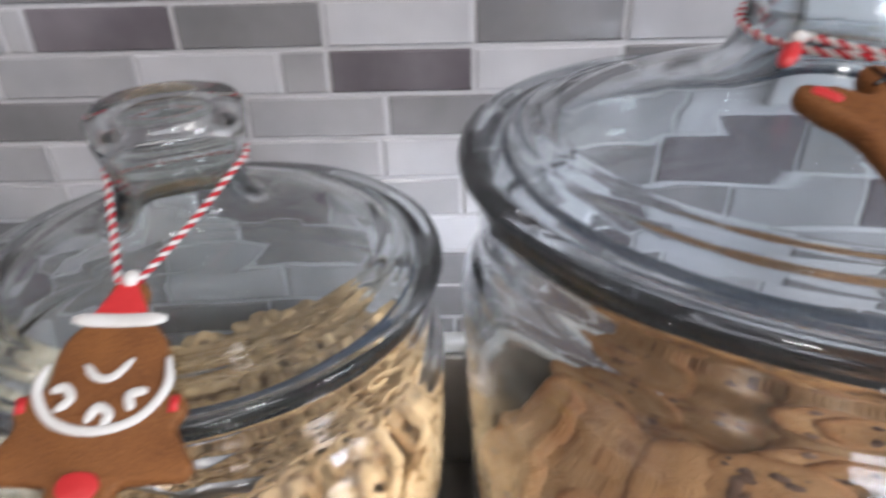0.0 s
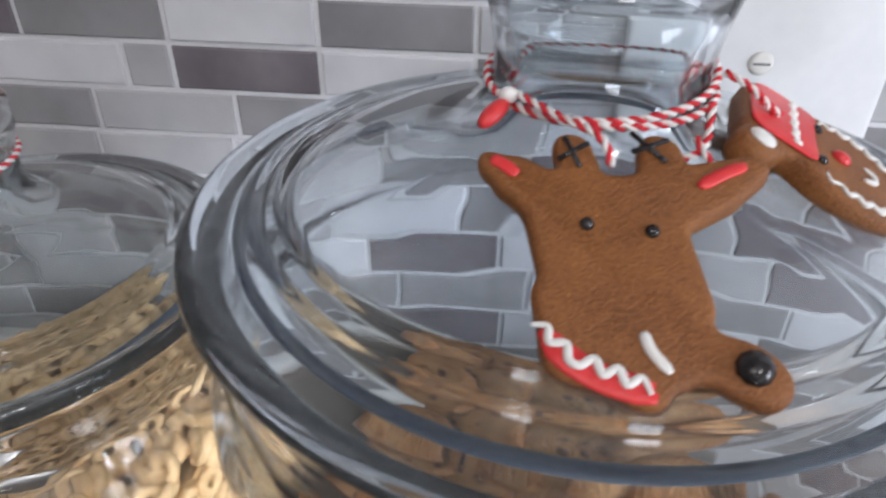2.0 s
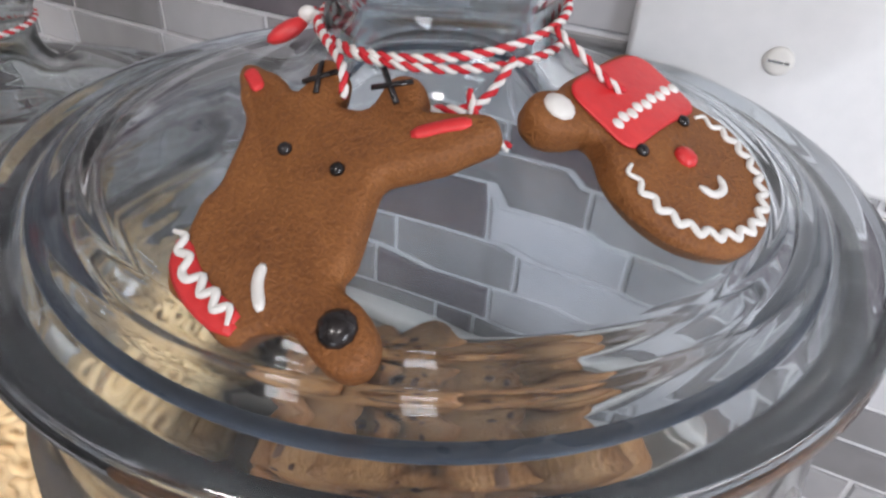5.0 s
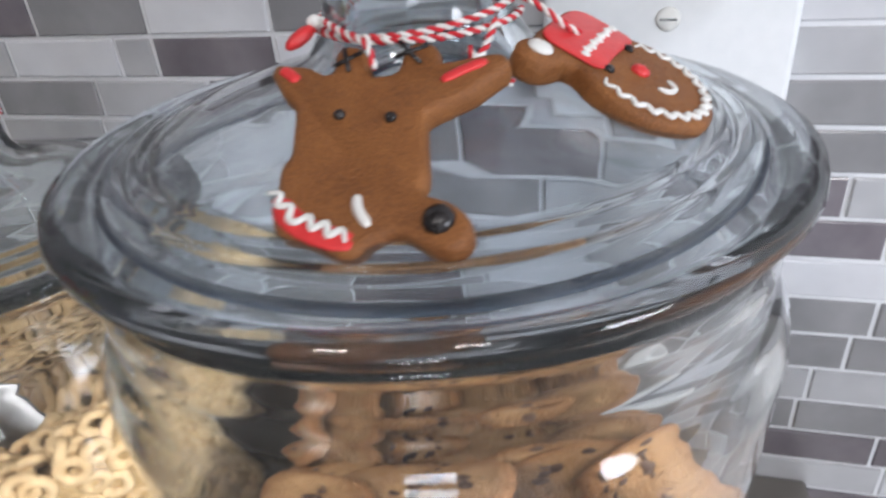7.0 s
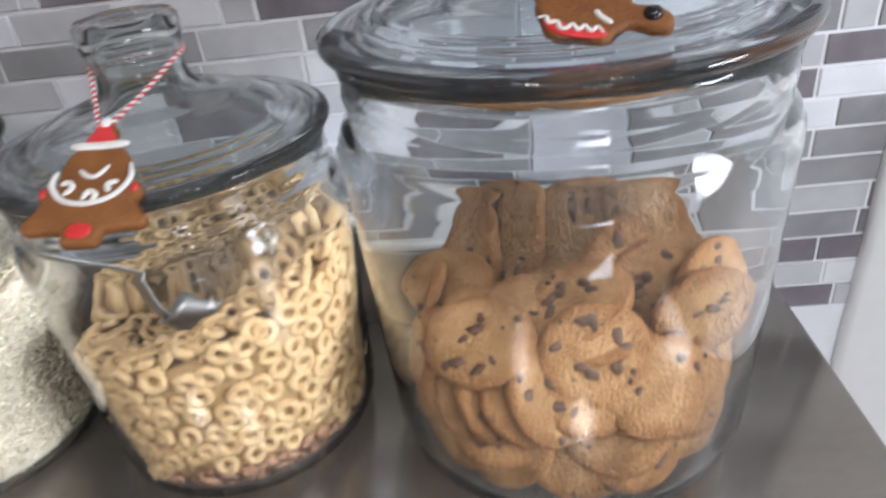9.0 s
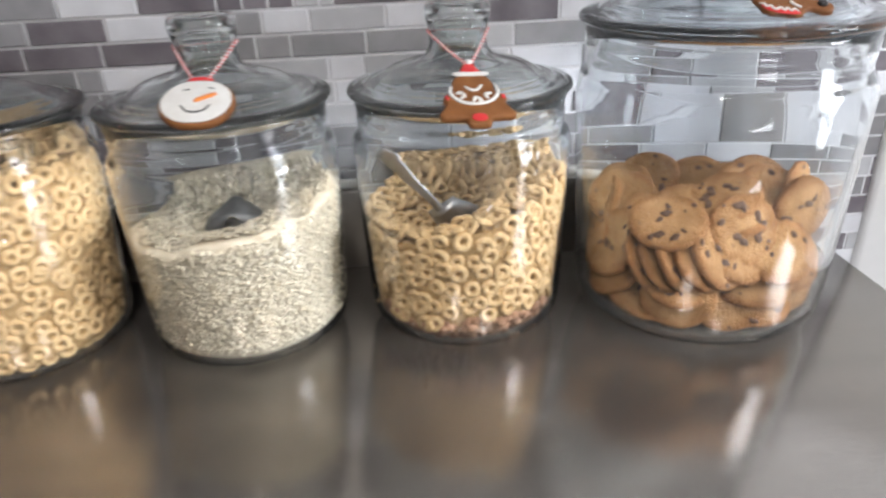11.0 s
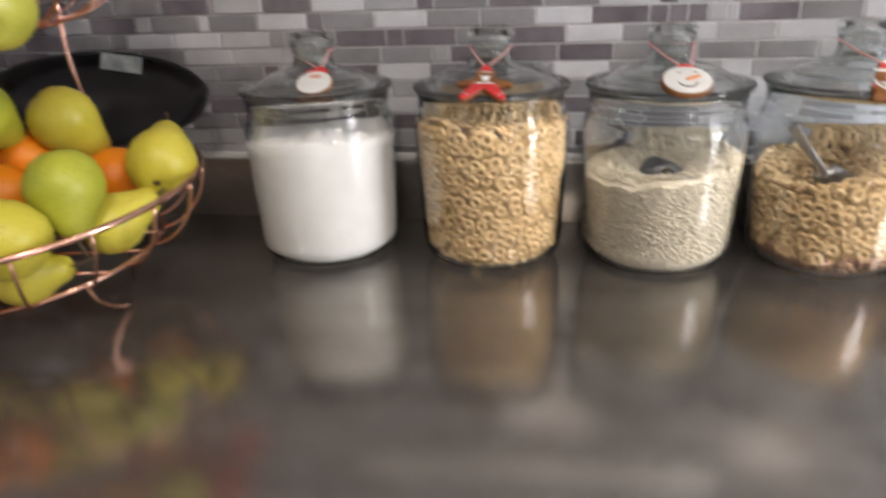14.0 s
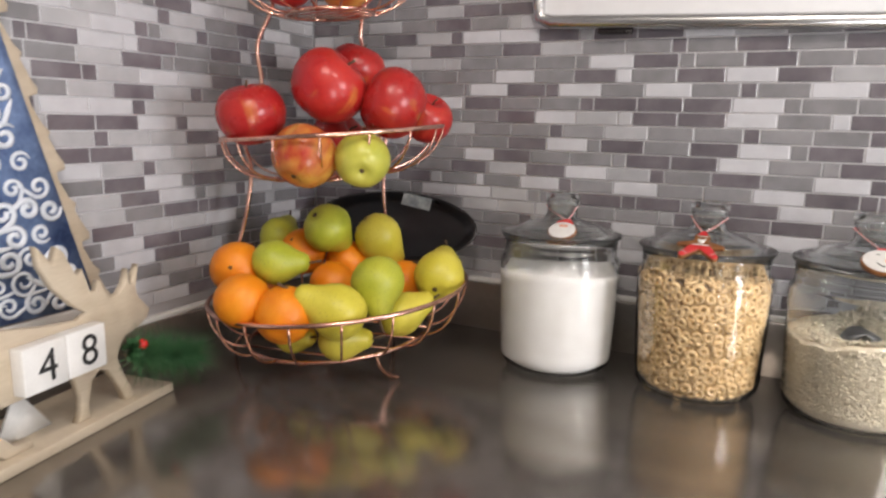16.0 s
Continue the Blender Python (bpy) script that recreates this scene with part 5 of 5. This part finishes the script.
rump = [(0.000, 0.124), (-0.040, 0.129), (-0.085, 0.138), (-0.125, 0.140), (-0.150, 0.125), (-0.156, 0.090), (-0.150, 0.050), (-0.158, 0.012), (-0.143, 0.012), (-0.138, 0.045), (-0.127, 0.060), (-0.121, 0.034), (-0.096, 0.012), (-0.066, 0.012), (-0.068, 0.019), (-0.086, 0.022), (-0.103, 0.040), (-0.106, 0.064), (-0.060, 0.065)]
mb = part("moose_board", board_from(forelegs + muzzle + antler + rump, 0.010), PLY, moose, "moose outline sawn from pale plywood")
mb.matrix_local = Matrix.Translation((-0.006, 0, 0))
for y0, digit in ((-0.084, "4"), (-0.033, "8")):
    blk = part("number_block", box(-0.001, 0.016, y0, y0 + 0.0500, 0.072, 0.120, 0.0018), BLOCKWHITE, moose, "white painted number block")
    cu = bpy.data.curves.new("digit", "FONT")
    cu.body, cu.size, cu.extrude, cu.align_x = digit, 0.047, 0.0002, "CENTER"
    cu.materials.append(INK)
    d = new("digit", cu)
    d.parent = blk
    d.matrix_local = Matrix.Translation((0.0164, y0 + 0.027, 0.0805)) @ Euler((radians(90), 0, radians(90))).to_matrix().to_4x4()
    tagged(d, "black painted number")
brace = part("corner_brace", board_from([(-0.085, 0.012), (-0.020, 0.012), (-0.058, 0.064)], 0.004), BLOCKWHITE, moose, "white corner brace")
brace.matrix_local = Matrix.Translation((-0.030, 0.0, 0))

# sprig tied at the moose's neck
sprig = thing("pine_sprig", Matrix.Translation((-1.008, -0.503, ZC + 0.072)), "green artificial pine sprig with a red berry tied to the moose", "sprig")
g = random.Random(5)
bm = bmesh.new()
for i in range(1500):
    t = g.random()
    stem = Vector((0.006 + 0.012 * t, -0.012 + 0.080 * t, -0.006 - 0.022 * t))
    d = Vector((g.uniform(-0.5, 0.7), g.uniform(-0.35, 1.1), g.uniform(-0.85, 0.8))).normalized()
    L = g.uniform(0.020, 0.050)
    side = d.orthogonal().normalized() * 0.00045
    other = d.cross(side)
    a = [bm.verts.new(stem + side), bm.verts.new(stem - side * 0.5 + other), bm.verts.new(stem - side * 0.5 - other), bm.verts.new(stem + d * L)]
    for f in ((0, 1, 3), (1, 2, 3), (2, 0, 3)):
        bm.faces.new([a[k] for k in f])
part("needles", bm, NEEDLE, sprig, "", False)
part("twig", tube(bmesh.new(), [(0.006, -0.020, -0.002), (0.012, 0.03, -0.016), (0.018, 0.075, -0.03)], 0.0014, 6), STEM, sprig)
bm = bmesh.new()
for i in range(60):
    d = Vector((g.uniform(0, 0.8), g.uniform(-1, 0.6), g.uniform(-0.6, 0.6))).normalized()
    s = Vector((0.004, -0.008, 0.002))
    side = d.orthogonal().normalized() * 0.003
    a = [bm.verts.new(s), bm.verts.new(s + d * 0.009 + side), bm.verts.new(s + d * 0.017), bm.verts.new(s + d * 0.009 - side)]
    bm.faces.new(a)
part("leaf_tuft", bm, NEEDLE, sprig, "", False)
part("berry", ball(bmesh.new(), (0.013, 0.0, 0.006), 0.0062, (1, 1, 1), 3), BERRY, sprig, "red berry")

# tree-shaped board behind the moose, painted with pale scrolls on blue
tree = thing("painted_tree_board", pose(-1.104, -0.645, ZC, 0, -1.5, 0), "tree-shaped plywood board painted with pale scrolls on blue", "tree board")
half, tiers = 0.165, 7
right, z0, H = [], 0.100, 0.60
for i in range(tiers):
    w0 = half * (1 - i / tiers) + 0.012
    w1 = half * (1 - (i + 1) / tiers) + 0.016
    za, zb = z0 + H * i / tiers, z0 + H * (i + 1) / tiers
    right += [(w0 + 0.010, za + 0.003), (w0 + 0.011, za + 0.010), (w0 + 0.004, za + 0.020), ((w0 + w1) / 2 + 0.004, za + 0.040), ((w0 + w1) / 2 + 0.007, za + 0.047), ((w0 + w1) / 2 - 0.002, za + 0.056), (w1 - 0.003, zb - 0.008), (w1 - 0.004, zb)]
poly = right + [(-y, z) for y, z in reversed(right)]
part("tree_board", board_from(poly, 0.010), PLY, tree, "tree outline sawn from pale plywood")
inner = [(0.985 * half, z0 + 0.008), (0.010, z0 + H * 0.985), (-0.010, z0 + H * 0.985), (-0.985 * half, z0 + 0.008)]
pic = part("painted_panel", board_from(inner, 0.004, 0.0006), BLUE, tree, "dark blue painted panel")
pic.matrix_local = Matrix.Translation((0.006, 0, 0))
g = random.Random(8)
cells = [(iy, iz) for iz in range(22) for iy in range(-7, 8)]
for iy, iz in cells:
    z = z0 + 0.024 + 0.0265 * iz + g.uniform(-0.004, 0.004)
    lim = 0.975 * half * (1 - (z - z0) / (H * 0.985)) - 0.010
    y = (iy + 0.5 * (iz % 2)) * 0.0290 + g.uniform(-0.004, 0.004)
    if abs(y) > lim:
        continue
    s, a0, sg = g.uniform(0.0110, 0.0165), g.uniform(0, 6.28), g.choice((-1, 1))
    pts = [(0.0085, y + s * (1 - 0.8 * k / 17) * math.cos(a0 + sg * k * 0.5), z + s * (1 - 0.8 * k / 17) * math.sin(a0 + sg * k * 0.5)) for k in range(18)]
    tail = [(0.0085, pts[0][1] + s * 0.35 * k * math.cos(a0 - sg * 1.3), pts[0][2] + s * 0.35 * k * math.sin(a0 - sg * 1.3)) for k in (4, 3, 2, 1)]
    if abs(tail[0][1]) < lim and z0 + 0.014 < tail[0][2]:
        pts = tail + pts
    part("scroll", tube(bmesh.new(), pts, g.uniform(0.0022, 0.0038), 5, taper=0.6), SCROLL, tree)
part("white_edge", box(0.004, 0.010, -0.16, 0.160, z0 - 0.006, z0 + 0.006, 0.001), BLOCKWHITE, tree, "white painted edge")
part("stand", box(-0.006, 0.006, -0.02, 0.02, 0.0, z0), PLY, tree, "plain plywood trunk", False)

# ---- wall tiles ----
PITCH, TOP0 = 0.0203, 0.2463
FULL, SMALL, GAP, TH = 0.0612, 0.0186, 0.0023, PITCH - 0.0023


def tile_verts(w):
    """A pillowed tile lying in x-z, its face towards -y."""
    out, e = [], 0.0007
    for inset, y in ((0, 0.0012), (0, -0.0001), (e, -0.0006)):
        out += [(inset, y, -inset), (w - inset, y, -inset), (w - inset, y, -TH + inset), (inset, y, -TH + inset)]
    faces = []
    for k in (0, 4):
        for i in range(4):
            j = (i + 1) % 4
            faces.append((k + i, k + 4 + i, k + 4 + j, k + j))
    faces.append((8, 11, 10, 9))
    return out, faces


shapes = {}


def tile_mesh(w, tone):
    key = (round(w, 4), tone)
    if key not in shapes:
        vs, fs = tile_verts(w)
        me = bpy.data.meshes.new("tile")
        me.from_pydata(vs, [], [f[::-1] for f in fs])
        me.materials.append(TILE[tone])
        shapes[key] = me
    return shapes[key]


# runs of tiles by row: where a run starts, then its tones (small letters: squares)
KNOWN = {
    10: [(-0.835, "MMMmWDmMDM")], 9: [(-0.773, "WMDwMDWD")], 8: [(-0.816, "WDdWMWMdMWD")], 7: [(-0.825, "DMMdDDDWmM")], 6: [(-0.831, "MDWLlDDWMwD")],
    5: [(-0.807, "MMdMLMMdMM")], 4: [(-0.811, "MDWmDMDWmD")], 3: [(-0.772, "DMMmDDWMmD")],
    2: [(-0.779, "LDWLdMD"), (-0.174, "MLDdWLM")], 1: [(-0.788, "MWdMWMM"), (-0.164, "DMWMLDW")],
    0: [(-0.185, "LWlDWMd")], -1: [(-0.203, "MMLMLWM")], -2: [(-0.143, "LLWMDL")], -3: [(-0.170, "WDLWML")], -4: [(-0.150, "LMWDWL")],
}
SIDE = {
    10: [(-0.523, "DWwDMD")], 9: [(-0.528, "MLDmMM")], 8: [(-0.522, "DdLWLD")], 7: [(-0.543, "MLDLdM")], 6: [(-0.516, "WWdLLM")],
    5: [(-0.508, "DDWdWD")], 4: [(-0.512, "LdLLDW")], 3: [(-0.519, "DDWLwD")], 2: [(-0.505, "WLdLL")], 1: [(-0.503, "MDWmD")], 0: [(-0.480, "LDWmL")],
}
g = random.Random(31)


def row_tiles(runs, lo, hi):
    """The tiles of one row between lo and hi, given its known runs: (left edge, width, tone)."""
    out = []

    def draw():
        if g.random() < 0.16:
            return SMALL, g.choice("DDMDL")
        return FULL, g.choices("WLMD", (0.22, 0.20, 0.33, 0.25))[0]
    x = lo - g.uniform(0, FULL)
    for start, run in runs + [(hi, "")]:
        while x < start - 0.003:
            w, tone = draw()
            if x + w > start - GAP:
                w = start - GAP - x
            if w > 0.003:
                out.append((x, w, tone))
            x += w + GAP
        x = max(x, start)
        for ch in run:
            w = FULL if ch.isupper() else SMALL
            out.append((x, w, ch.upper()))
            x += w + GAP
    clipped = []
    for x, w, tone in out:
        a, b = max(x, lo), min(x + w, hi)
        if b - a > 0.004:
            clipped.append((a, b - a, tone))
    return clipped


def lay_wall(wall, lo, hi, rows, known, near, place):
    """Tiles on a wall: the near ones as pieces, the others joined by tone."""
    rest = {t: ([], []) for t in "WLMD"}
    for k in rows:
        z = TOP0 + k * PITCH
        for x, w, tone in row_tiles(known.get(k, []), lo, hi):
            if near(x, z):
                ob = new("tile", tile_mesh(w, tone))
                ob.parent = wall
                ob.matrix_local = place @ Matrix.Translation((x, g.uniform(-0.0002, 0.0002), z)) @ Euler((g.gauss(0, 0.004), 0, g.gauss(0, 0.003))).to_matrix().to_4x4()
            else:
                vs, fs = tile_verts(w)
                vv, ff = rest[tone]
                o = len(vv)
                m = place @ Matrix.Translation((x, 0, z)) @ Euler((g.gauss(0, 0.006), 0, g.gauss(0, 0.004))).to_matrix().to_4x4()
                vv += [tuple(m @ Vector(v)) for v in vs]
                ff += [[o + i for i in f[::-1]] for f in fs]
    for tone, (vv, ff) in rest.items():
        me = bpy.data.meshes.new("tiles")
        me.from_pydata(vv, [], ff)
        me.materials.append(TILE[tone])
        ob = new("tiles", me)
        ob.parent = wall
        tagged(ob, kind="stuff")


north, west = bpy.data.objects["wall_north"], bpy.data.objects["wall_west"]
lay_wall(north, X_LEFT + 0.002, 0.358, [k for k in range(-12, 62) if TOP0 + k * PITCH - TH > -0.02], KNOWN, lambda x, z: x > -0.72 and 0.11 < z < 0.36, Matrix())
lay_wall(west, -1.49, -0.002, [k for k in range(-9, 62) if TOP0 + k * PITCH - TH > 0.070], SIDE, lambda x, z: False,
         Matrix.Translation((X_LEFT, 0, 0)) @ Euler((0, 0, radians(90))).to_matrix().to_4x4())
